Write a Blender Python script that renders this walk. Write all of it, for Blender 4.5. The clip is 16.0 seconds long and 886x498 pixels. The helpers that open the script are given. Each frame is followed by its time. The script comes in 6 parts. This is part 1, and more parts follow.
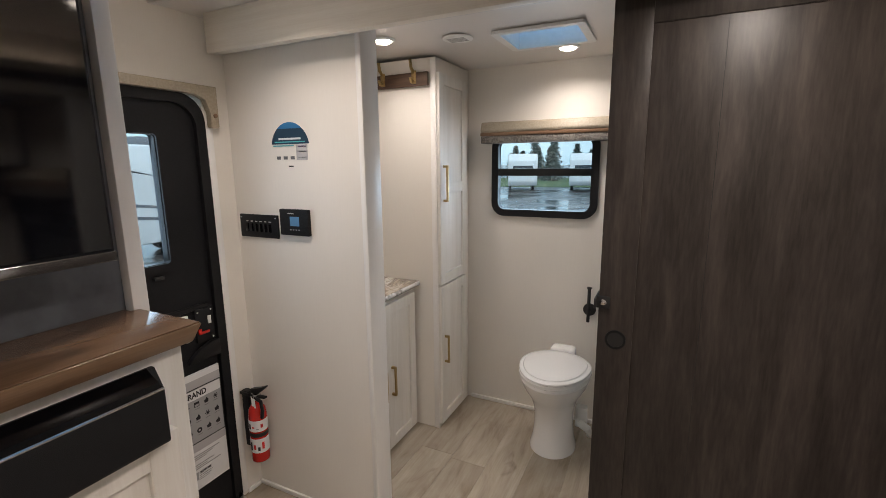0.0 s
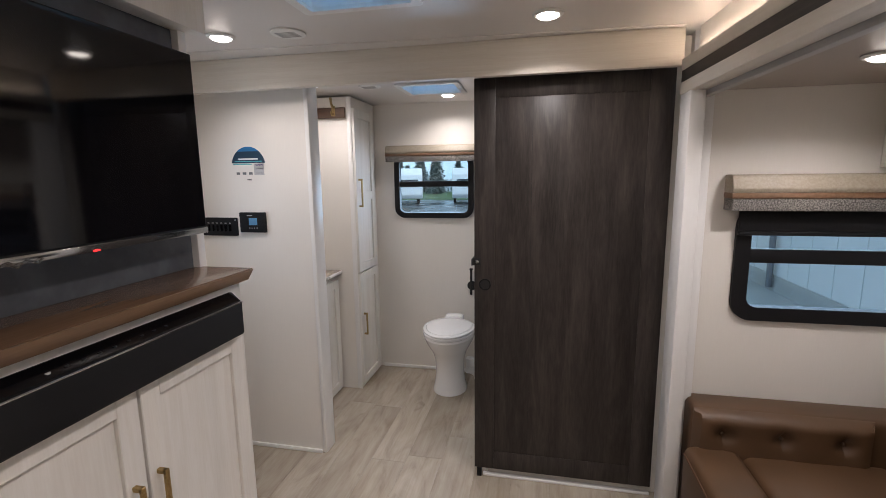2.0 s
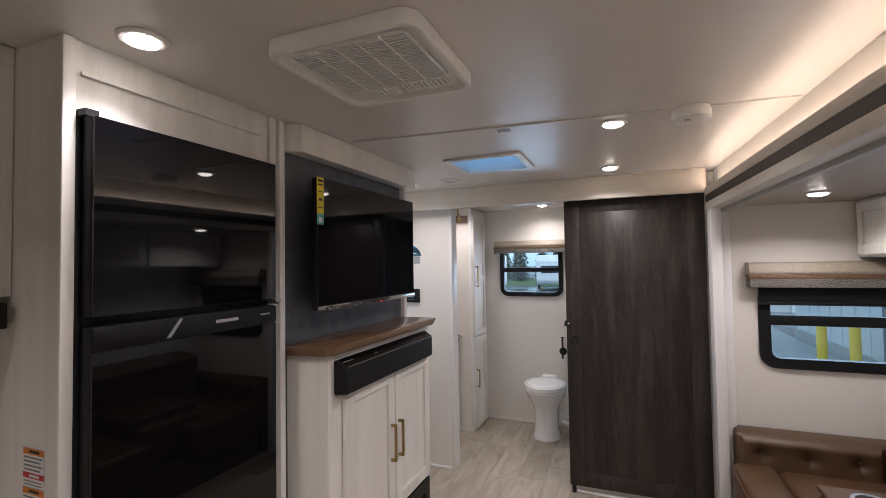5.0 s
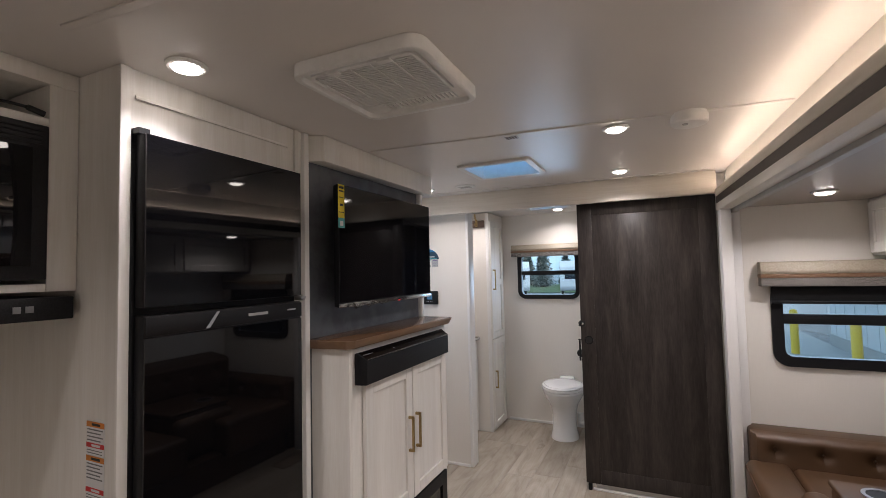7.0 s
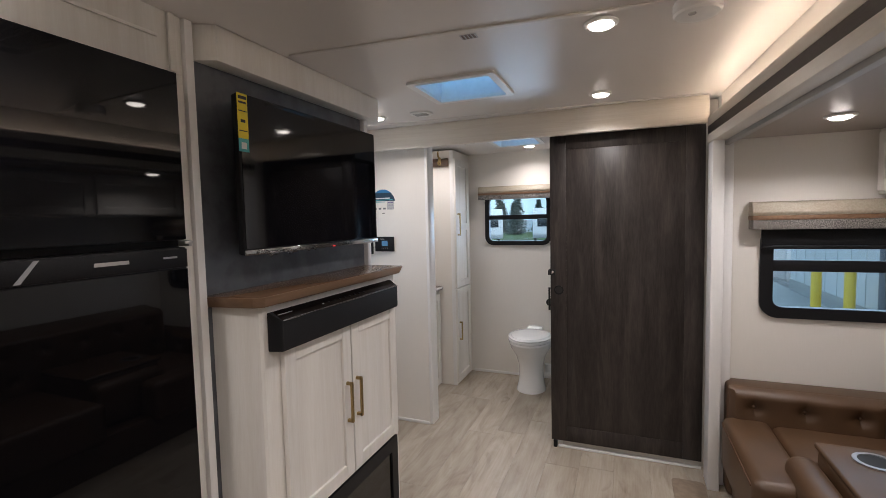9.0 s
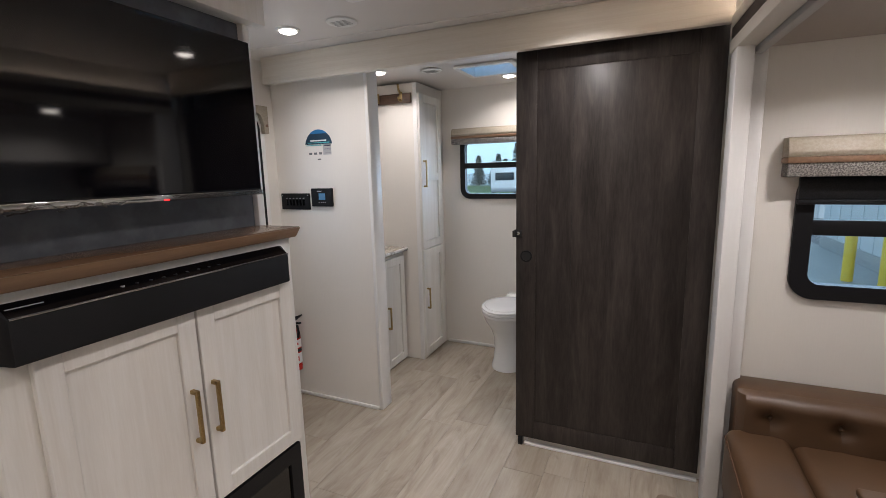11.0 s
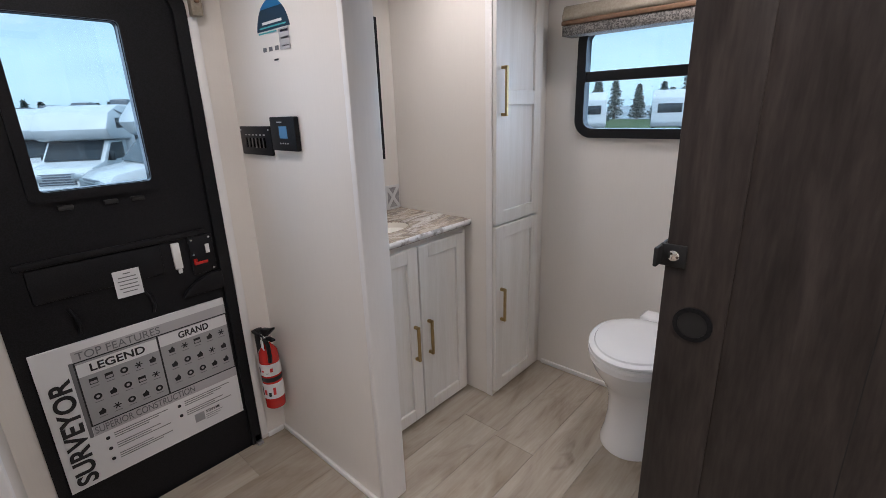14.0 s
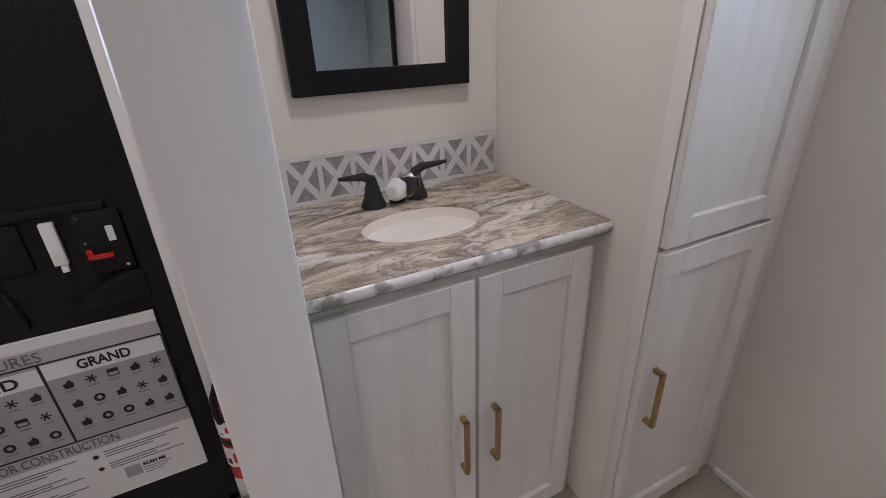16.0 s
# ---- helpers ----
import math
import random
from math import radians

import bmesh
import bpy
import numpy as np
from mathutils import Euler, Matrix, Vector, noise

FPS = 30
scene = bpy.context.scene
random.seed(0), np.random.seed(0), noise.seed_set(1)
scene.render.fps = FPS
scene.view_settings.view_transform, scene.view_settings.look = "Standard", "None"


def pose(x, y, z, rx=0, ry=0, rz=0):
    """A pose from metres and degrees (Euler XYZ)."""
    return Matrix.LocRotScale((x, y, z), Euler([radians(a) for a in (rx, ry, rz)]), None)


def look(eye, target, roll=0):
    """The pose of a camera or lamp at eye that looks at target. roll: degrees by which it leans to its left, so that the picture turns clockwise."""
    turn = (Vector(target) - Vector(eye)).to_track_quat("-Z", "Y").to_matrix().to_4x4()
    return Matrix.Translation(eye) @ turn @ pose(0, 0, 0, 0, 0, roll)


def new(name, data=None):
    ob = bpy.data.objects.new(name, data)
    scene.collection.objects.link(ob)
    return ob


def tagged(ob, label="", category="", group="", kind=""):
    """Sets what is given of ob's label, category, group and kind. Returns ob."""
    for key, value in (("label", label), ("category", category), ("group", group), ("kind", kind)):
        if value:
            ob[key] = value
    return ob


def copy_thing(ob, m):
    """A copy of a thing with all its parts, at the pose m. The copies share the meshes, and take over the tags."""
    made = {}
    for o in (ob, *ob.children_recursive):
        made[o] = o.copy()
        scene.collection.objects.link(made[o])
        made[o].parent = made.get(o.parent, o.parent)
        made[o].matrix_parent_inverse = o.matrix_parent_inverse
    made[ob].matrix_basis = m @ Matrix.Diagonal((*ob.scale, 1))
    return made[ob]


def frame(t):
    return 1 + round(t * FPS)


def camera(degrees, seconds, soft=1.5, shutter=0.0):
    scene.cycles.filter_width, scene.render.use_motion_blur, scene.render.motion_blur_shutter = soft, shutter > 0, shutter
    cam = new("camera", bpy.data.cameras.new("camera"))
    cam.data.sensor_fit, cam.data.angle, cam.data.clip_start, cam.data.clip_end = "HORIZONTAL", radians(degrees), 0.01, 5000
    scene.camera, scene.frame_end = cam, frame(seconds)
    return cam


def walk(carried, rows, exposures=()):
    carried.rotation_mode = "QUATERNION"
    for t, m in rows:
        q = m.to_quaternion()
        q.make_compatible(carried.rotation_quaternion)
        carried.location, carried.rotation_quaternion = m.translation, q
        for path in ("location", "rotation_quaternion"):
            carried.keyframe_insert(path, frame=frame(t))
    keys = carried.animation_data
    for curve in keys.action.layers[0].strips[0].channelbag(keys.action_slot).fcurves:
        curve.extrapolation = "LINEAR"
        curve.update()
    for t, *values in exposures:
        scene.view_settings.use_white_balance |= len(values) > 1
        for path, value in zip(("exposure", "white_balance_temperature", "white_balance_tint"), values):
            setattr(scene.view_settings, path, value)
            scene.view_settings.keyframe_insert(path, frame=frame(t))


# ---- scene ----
cam = camera(88.4, 16.0, soft=0.85)
PATH = [
    (0, (0.25, 0.173, 1.458), (-0.616, 1.938, 1.088), -0.6),
    (0.5, (0.358, -0.049, 1.465), (-0.29, 1.809, 1.112), -1.1),
    (1, (0.364, -0.228, 1.465), (-0.129, 1.678, 1.111), -0.8),
    (1.5, (0.346, -0.409, 1.463), (-0.057, 1.517, 1.103), -0.9),
    (2, (0.384, -0.562, 1.459), (-0.025, 1.371, 1.143), -0.7),
    (2.5, (0.46, -0.732, 1.465), (-0.055, 1.188, 1.24), -0.5),
    (3, (0.477, -0.902, 1.5), (-0.155, 0.992, 1.382), -0.7),
    (3.5, (0.425, -1.09, 1.502), (-0.251, 0.792, 1.458), -0.9),
    (4, (0.392, -1.257, 1.499), (-0.282, 0.626, 1.494), -1.0),
    (4.5, (0.416, -1.417, 1.49), (-0.285, 0.455, 1.537), -0.9),
    (5, (0.482, -1.582, 1.469), (-0.27, 0.27, 1.536), -0.9),
    (5.2, (0.491, -1.644, 1.463), (-0.264, 0.207, 1.53), -1.0),
    (7.3, (0.569, -1.674, 1.432), (-0.278, 0.135, 1.533), -1.3),
    (7.5, (0.567, -1.657, 1.427), (-0.267, 0.159, 1.51), -1.3),
    (8, (0.561, -1.58, 1.417), (-0.241, 0.252, 1.442), -1.3),
    (8.5, (0.545, -1.436, 1.398), (-0.232, 0.406, 1.348), -1.3),
    (9, (0.516, -1.28, 1.404), (-0.228, 0.572, 1.272), -1.3),
    (9.5, (0.554, -1.124, 1.403), (-0.177, 0.727, 1.202), -1.3),
    (10, (0.647, -0.949, 1.387), (-0.101, 0.889, 1.138), -1.3),
    (10.2, (0.668, -0.889, 1.385), (-0.091, 0.941, 1.114), -1.2),
    (12.3, (0.621, -0.044, 1.321), (-0.312, 1.678, 0.916), -1.7),
    (12.5, (0.612, 0.037, 1.319), (-0.344, 1.742, 0.896), -1.5),
    (13, (0.521, 0.26, 1.308), (-0.528, 1.892, 0.82), -1.5),
    (13.5, (0.395, 0.488, 1.315), (-0.767, 2.016, 0.755), -1.8),
    (14, (0.297, 0.746, 1.296), (-0.996, 2.155, 0.71), -1.9),
    (14.5, (0.191, 1.0, 1.279), (-1.223, 2.273, 0.662), -2.1),
    (15, (-0.02, 1.165, 1.271), (-1.521, 2.286, 0.571), -1.8),
    (15.5, (-0.174, 1.342, 1.255), (-1.745, 2.286, 0.455), -1.8),
    (16, (-0.286, 1.552, 1.204), (-1.909, 2.341, 0.341), -2.1),
]
EXPOSURES = [(0.0, 0.50, 7050, 14), (1.0, 0.50, 6820, 14), (2.0, 0.53, 6450, 15), (5.0, 0.55, 6340, 16), (10.0, 0.58, 6380, 13), (12.5, 0.42, 6350, 14), (13.5, 0.48, 6120, 13), (14.0, 0.48, 6250, 16), (14.5, 0.26, 6280, 20), (15.0, -0.03, 6380, 25), (15.5, 0.12, 6250, 23), (16.0, 0.36, 6250, 19)]
walk(cam, [(t, look(eye, target, roll)) for t, eye, target, roll in PATH], EXPOSURES)

# ---- world and sun ----
world = bpy.data.worlds.new("sky")
scene.world = world
world.use_nodes = True
wn = world.node_tree.nodes
sky = wn.new("ShaderNodeTexSky")
sky.sky_type = 'NISHITA'
sky.sun_disc = False
sky.sun_elevation = radians(48)
sky.sun_rotation = radians(128)
sky.air_density, sky.dust_density, sky.ozone_density = 1.0, 1.6, 4.0
wn["Background"].inputs["Strength"].default_value = 0.15
# a closed cloud cover over most of the clear sky, a little uneven
cloud_co = wn.new("ShaderNodeTexCoord")
cloud_map = wn.new("ShaderNodeMapping")
cloud_map.inputs["Scale"].default_value = (1.5, 1.5, 6.0)
cloud = wn.new("ShaderNodeTexNoise")
cloud.inputs["Scale"].default_value, cloud.inputs["Detail"].default_value = 2.0, 5
tone = wn.new("ShaderNodeValToRGB")
tone.color_ramp.elements[0].position, tone.color_ramp.elements[0].color = 0.35, (3.7, 5.2, 6.2, 1)
tone.color_ramp.elements[1].position, tone.color_ramp.elements[1].color = 0.65, (4.5, 6.2, 7.2, 1)
cover = wn.new("ShaderNodeMix")
cover.data_type = 'RGBA'
cover.inputs[0].default_value = 0.82
wl = world.node_tree.links
wl.new(cloud_co.outputs["Generated"], cloud_map.inputs["Vector"])
wl.new(cloud_map.outputs[0], cloud.inputs["Vector"])
wl.new(cloud.outputs["Fac"], tone.inputs[0])
wl.new(sky.outputs[0], cover.inputs[6])
wl.new(tone.outputs[0], cover.inputs[7])
wl.new(cover.outputs[2], wn["Background"].inputs["Color"])
sun = new("sun", bpy.data.lights.new("sun", 'SUN'))
sun.data.energy, sun.data.angle, sun.data.color = 1.5, radians(40), (1.0, 0.97, 0.92)
sun.matrix_world = look((5.4, -4.3, 7.7), (0, 0, 0))

LED = (1.0, 0.945, 0.90)


def lamp_disc(x, y, z, watts, size=0.11, beam=112):
    """The light of one round ceiling fitting, shining down."""
    d = bpy.data.lights.new("led_light", 'AREA')
    d.shape, d.size, d.energy, d.color = 'DISK', size, watts, LED
    d.spread = radians(beam)
    o = new("led_light", d)
    o.location = (x, y, z)
    return o


def window_light(x, y, z, w, h, watts, aim):
    """Sky light coming in at a window's opening."""
    d = bpy.data.lights.new("window_light", 'AREA')
    d.shape, d.size, d.size_y, d.energy, d.color = 'RECTANGLE', w, h, watts, (0.62, 0.80, 1.0)
    o = new("window_light", d)
    o.matrix_world = look((x, y, z), (x + aim[0], y + aim[1], z + aim[2]))
    return o


window_light(-0.355, 2.72, 1.37, 0.5, 0.36, 2.6, (0, -1, -0.25))
window_light(-1.43, 1.08, 1.34, 0.27, 0.44, 1.2, (1, 0, -0.2))
window_light(1.46, 1.46, 1.08, 0.56, 0.30, 1.5, (0, -1, -0.1))


# ---- materials ----
def mat(name, base, rough=0.5, metal=0.0, build=None, **more):
    m = bpy.data.materials.new(name)
    m.use_nodes = True
    b = m.node_tree.nodes["Principled BSDF"]
    b.inputs["Base Color"].default_value = (*base, 1)
    b.inputs["Roughness"].default_value = rough
    b.inputs["Metallic"].default_value = metal
    for k, v in more.items():
        b.inputs[k.replace("_", " ")].default_value = v
    if build:
        build(m.node_tree, b, base)
    return m


def coords(nt, scale, offset=False):
    """Object coordinates in metres, stretched by scale; offset shifts them from object to object."""
    c = nt.nodes.new("ShaderNodeTexCoord")
    mp = nt.nodes.new("ShaderNodeMapping")
    mp.inputs["Scale"].default_value = scale
    nt.links.new(c.outputs["Object"], mp.inputs["Vector"])
    if offset:
        info = nt.nodes.new("ShaderNodeObjectInfo")
        mul = nt.nodes.new("ShaderNodeMath")
        mul.operation = 'MULTIPLY'
        mul.inputs[1].default_value = 40.0
        nt.links.new(info.outputs["Random"], mul.inputs[0])
        nt.links.new(mul.outputs[0], mp.inputs["Location"])
    return mp.outputs[0]


def tex_noise(nt, vec, scale, detail=4.0, rough=0.55, warp=0.0):
    n = nt.nodes.new("ShaderNodeTexNoise")
    n.inputs["Scale"].default_value, n.inputs["Detail"].default_value = scale, detail
    n.inputs["Roughness"].default_value, n.inputs["Distortion"].default_value = rough, warp
    nt.links.new(vec, n.inputs["Vector"])
    return n.outputs["Fac"]


def ramp(nt, fac, stops):
    r = nt.nodes.new("ShaderNodeValToRGB")
    e = r.color_ramp.elements
    while len(e) < len(stops):
        e.new(0.5)
    for el, (p, c) in zip(e, stops):
        el.position, el.color = p, (*c, 1)
    nt.links.new(fac, r.inputs[0])
    return r.outputs[0]


def blend(nt, fac, a, b, mode='MIX'):
    x = nt.nodes.new("ShaderNodeMix")
    x.data_type, x.blend_type = 'RGBA', mode
    for sock, v in ((x.inputs[0], fac), (x.inputs[6], a), (x.inputs[7], b)):
        if isinstance(v, (int, float)):
            sock.default_value = v
        elif isinstance(v, tuple):
            sock.default_value = (*v, 1)
        else:
            nt.links.new(v, sock)
    return x.outputs[2]


def bump(nt, b, height, strength, dist=0.002):
    n = nt.nodes.new("ShaderNodeBump")
    n.inputs["Strength"].default_value, n.inputs["Distance"].default_value = strength, dist
    nt.links.new(height, n.inputs["Height"])
    nt.links.new(n.outputs[0], b.inputs["Normal"])


def vary_rough(nt, b, fac, lo, hi):
    r = nt.nodes.new("ShaderNodeMapRange")
    r.inputs["To Min"].default_value, r.inputs["To Max"].default_value = lo, hi
    nt.links.new(fac, r.inputs["Value"])
    nt.links.new(r.outputs[0], b.inputs["Roughness"])


def shade(c, k):
    return tuple(v * k for v in c)


def panel_build(grain=(60, 60, 3), amount=0.94, strength=0.08):
    """Printed vinyl board: faint streaks, faint blotches, light emboss."""
    def go(nt, b, base):
        v = coords(nt, grain)
        fine = tex_noise(nt, v, 3.0, 5)
        wide = tex_noise(nt, coords(nt, (1, 1, 0.6)), 2.2, 3)
        c = ramp(nt, fine, [(0.3, shade(base, amount)), (0.7, base)])
        c = blend(nt, 0.5, c, ramp(nt, wide, [(0.3, shade(base, amount + 0.02)), (0.7, shade(base, 1.03))]))
        nt.links.new(c, b.inputs["Base Color"])
        bump(nt, b, fine, strength)
        vary_rough(nt, b, wide, b.inputs["Roughness"].default_value - 0.06, b.inputs["Roughness"].default_value + 0.06)
    return go


def wood_build(dark, light, scale=(14, 14, 0.9), strength=0.15, detail=6, offset=True, hi=0.7, lo=0.3):
    """Long grain along z of the object, with a second slow variation."""
    def go(nt, b, base):
        v = coords(nt, scale, offset)
        g = tex_noise(nt, v, 2.2, detail, 0.6, 0.6)
        f = tex_noise(nt, coords(nt, tuple(s * 9 for s in scale), offset), 2.0, 3)
        w = tex_noise(nt, coords(nt, tuple(s * 0.22 for s in scale), offset), 1.6, 2)
        c = ramp(nt, g, [(lo, dark), (0.5, base), (hi, light)])
        c = blend(nt, 0.25, c, ramp(nt, f, [(0.35, dark), (0.65, light)]))
        c = blend(nt, 0.3, c, ramp(nt, w, [(0.35, shade(base, 0.8)), (0.65, shade(base, 1.15))]))
        nt.links.new(c, b.inputs["Base Color"])
        bump(nt, b, f, strength, 0.0015)
        r = b.inputs["Roughness"].default_value
        vary_rough(nt, b, g, r - 0.08, r + 0.1)
    return go


def speck_build(a, c2, scale, strength=0.1, lo=0.4, hi=0.6):
    def go(nt, b, base):
        n = tex_noise(nt, coords(nt, (1, 1, 1)), scale, 3)
        w = tex_noise(nt, coords(nt, (1, 1, 1)), 3.0, 3)
        c = blend(nt, 0.25, ramp(nt, n, [(lo, a), (hi, c2)]), ramp(nt, w, [(0.35, a), (0.65, c2)]))
        nt.links.new(c, b.inputs["Base Color"])
        bump(nt, b, n, strength, 0.002)
    return go


def leather_build(nt, b, base):
    v = coords(nt, (1, 1, 1))
    vo = nt.nodes.new("ShaderNodeTexVoronoi")
    vo.inputs["Scale"].default_value = 260
    nt.links.new(v, vo.inputs["Vector"])
    w = tex_noise(nt, v, 5, 4)
    c = ramp(nt, w, [(0.3, shade(base, 0.82)), (0.7, shade(base, 1.18))])
    nt.links.new(c, b.inputs["Base Color"])
    bump(nt, b, vo.outputs["Distance"], 0.12, 0.001)
    vary_rough(nt, b, w, 0.34, 0.5)


def marble_build(nt, b, base):
    """Layered fantasy-brown laminate: warped flowing bands in white, grey and tan with near-black threads."""
    rot = nt.nodes.new("ShaderNodeMapping")
    rot.inputs["Rotation"].default_value = (0, 0, radians(33))
    rot.inputs["Scale"].default_value = (6.2, 1.7, 3.0)
    nt.links.new(coords(nt, (1, 1, 1)), rot.inputs["Vector"])
    v = rot.outputs[0]
    warp = nt.nodes.new("ShaderNodeTexNoise")
    warp.inputs["Scale"].default_value, warp.inputs["Detail"].default_value = 0.9, 5
    nt.links.new(v, warp.inputs["Vector"])
    vv = nt.nodes.new("ShaderNodeVectorMath")
    vv.operation = 'MULTIPLY_ADD'
    vv.inputs[1].default_value = (1.3, 1.3, 1.3)
    nt.links.new(warp.outputs["Color"], vv.inputs[0])
    nt.links.new(v, vv.inputs[2])
    a = tex_noise(nt, vv.outputs[0], 1.5, 9, 0.60, 0.5)
    t = tex_noise(nt, vv.outputs[0], 3.2, 9, 0.66, 0.9)
    c = ramp(nt, a, [(0.30, (0.12, 0.10, 0.085)), (0.36, (0.40, 0.33, 0.26)), (0.43, (0.66, 0.61, 0.54)), (0.49, (0.44, 0.38, 0.32)), (0.53, (0.30, 0.26, 0.225)),
                     (0.57, (0.60, 0.56, 0.52)), (0.64, (0.74, 0.73, 0.72)), (0.75, (0.82, 0.82, 0.82))])
    k = ramp(nt, t, [(0.40, (1, 1, 1)), (0.445, (0.30, 0.25, 0.21)), (0.465, (0.95, 0.93, 0.9)), (0.55, (0.80, 0.77, 0.73)), (0.575, (0.45, 0.40, 0.36)), (0.60, (1, 1, 1))])
    c = blend(nt, 0.8, c, k, 'MULTIPLY')
    nt.links.new(c, b.inputs["Base Color"])
    bump(nt, b, t, 0.04, 0.001)


def plank_build(nt, b, base):
    """Bleached oak vinyl: soft broad streaks, brown cathedral patches and knots, tone changing from plank to plank."""
    v = coords(nt, (7.5, 0.75, 7.5), True)
    g = tex_noise(nt, v, 1.5, 6, 0.55, 1.6)
    f = tex_noise(nt, coords(nt, (90, 3.0, 90), True), 1.5, 3)
    blot = tex_noise(nt, coords(nt, (6.5, 2.0, 6.5), True), 1.3, 5, 0.6, 1.4)
    knot = tex_noise(nt, coords(nt, (11, 4.5, 11), True), 1.0, 3, 0.5, 0.6)
    c = ramp(nt, g, [(0.28, (0.25, 0.195, 0.145)), (0.42, (0.37, 0.315, 0.255)), (0.55, (0.46, 0.405, 0.345)), (0.74, (0.54, 0.49, 0.43))])
    c = blend(nt, 0.58, c, ramp(nt, blot, [(0.28, (0.225, 0.165, 0.112)), (0.45, (0.43, 0.365, 0.285)), (0.68, (0.55, 0.50, 0.425))]))
    c = blend(nt, 0.8, c, ramp(nt, knot, [(0.22, (0.45, 0.40, 0.35)), (0.32, (1, 1, 1))]), 'MULTIPLY')
    c = blend(nt, 0.09, c, ramp(nt, f, [(0.35, (0.26, 0.2, 0.15)), (0.6, (0.66, 0.6, 0.54))]))
    info = nt.nodes.new("ShaderNodeObjectInfo")
    c = blend(nt, 0.75, c, ramp(nt, info.outputs["Random"], [(0.0, (0.66, 0.63, 0.59)), (0.5, (0.80, 0.78, 0.75)), (1.0, (0.92, 0.91, 0.89))]), 'MULTIPLY')
    nt.links.new(c, b.inputs["Base Color"])
    bump(nt, b, f, 0.06, 0.001)
    vary_rough(nt, b, g, 0.36, 0.5)


def ceiling_build(nt, b, base):
    w = tex_noise(nt, coords(nt, (1, 1, 1)), 1.6, 3)
    f = tex_noise(nt, coords(nt, (1, 1, 1)), 160, 2)
    nt.links.new(ramp(nt, w, [(0.3, shade(base, 0.95)), (0.7, base)]), b.inputs["Base Color"])
    bump(nt, b, f, 0.05, 0.001)
    vary_rough(nt, b, w, 0.3, 0.4)


def asphalt_build(nt, b, base):
    v = coords(nt, (1, 1, 1))
    f = tex_noise(nt, v, 60, 4)
    w = tex_noise(nt, v, 0.25, 5, 0.6, 0.5)
    c = ramp(nt, f, [(0.35, shade(base, 0.7)), (0.65, shade(base, 1.3))])
    c = blend(nt, 0.5, c, ramp(nt, w, [(0.35, shade(base, 0.7)), (0.65, shade(base, 1.5))]))
    nt.links.new(c, b.inputs["Base Color"])
    r = nt.nodes.new("ShaderNodeMapRange")
    r.inputs["From Min"].default_value, r.inputs["From Max"].default_value = 0.4, 0.62
    r.inputs["To Min"].default_value, r.inputs["To Max"].default_value = 0.08, 0.5
    nt.links.new(w, r.inputs["Value"])
    nt.links.new(r.outputs[0], b.inputs["Roughness"])
    bump(nt, b, f, 0.1, 0.004)


def foliage_build(nt, b, base):
    n = tex_noise(nt, coords(nt, (1, 1, 1)), 1.7, 4)
    nt.links.new(ramp(nt, n, [(0.3, shade(base, 0.6)), (0.7, shade(base, 1.6))]), b.inputs["Base Color"])


WALL = mat("wall_vinyl", (0.79, 0.752, 0.70), 0.55, build=panel_build((90, 90, 4), 0.955, 0.06))
TRIMW = mat("trim_white", (0.84, 0.825, 0.81), 0.32, build=panel_build((40, 40, 4), 0.94, 0.05))
CABW = mat("cabinet_white_grain", (0.77, 0.745, 0.70), 0.45, build=wood_build((0.66, 0.62, 0.57), (0.82, 0.80, 0.77), (13, 13, 0.8), 0.04, lo=0.2, hi=0.62))
HEADER = mat("header_wood_white", (0.70, 0.65, 0.575), 0.5, build=wood_build((0.60, 0.54, 0.46), (0.76, 0.715, 0.65), (1.0, 1.0, 26), 0.05))
FASCIA = mat("fascia_white", (0.72, 0.67, 0.60), 0.5, build=wood_build((0.64, 0.58, 0.50), (0.76, 0.72, 0.66), (26, 0.8, 26), 0.04))
CEIL = mat("ceiling_vinyl", (0.73, 0.69, 0.66), 0.33, build=ceiling_build)
DARKWOOD = mat("dark_stained_wood", (0.038, 0.0315, 0.0285), 0.36, Specular_IOR_Level=0.26, build=wood_build((0.014, 0.011, 0.010), (0.082, 0.067, 0.060), (8.5, 8.5, 1.0), 0.14))
STRIPE = mat("dark_stripe_wood", (0.05, 0.04, 0.036), 0.5, build=wood_build((0.03, 0.025, 0.022), (0.09, 0.075, 0.065), (30, 1.0, 30), 0.1))
SHELFW = mat("brown_shelf_wood", (0.165, 0.095, 0.056), 0.2, build=wood_build((0.125, 0.070, 0.040), (0.20, 0.118, 0.072), (12, 0.9, 12), 0.06))
HOOKW = mat("walnut_board", (0.10, 0.055, 0.035), 0.45, build=wood_build((0.05, 0.028, 0.018), (0.16, 0.09, 0.055), (1.5, 30, 30), 0.1))
SHELFE = mat("tan_shelf_edge", (0.215, 0.128, 0.075), 0.3, build=wood_build((0.165, 0.094, 0.052), (0.265, 0.165, 0.10), (20, 0.9, 20), 0.06))
CHAR = mat("charcoal_panel", (0.085, 0.090, 0.104), 0.42, Specular_IOR_Level=0.5, build=speck_build((0.066, 0.070, 0.082), (0.112, 0.120, 0.136), 14, 0.15))
BLACK = mat("black_plastic", (0.006, 0.006, 0.007), 0.45, Specular_IOR_Level=0.22, build=speck_build((0.006, 0.006, 0.007), (0.014, 0.014, 0.016), 300, 0.05))
GLOSS = mat("black_gloss_glass", (0.003, 0.003, 0.004), 0.03, Specular_IOR_Level=0.36)
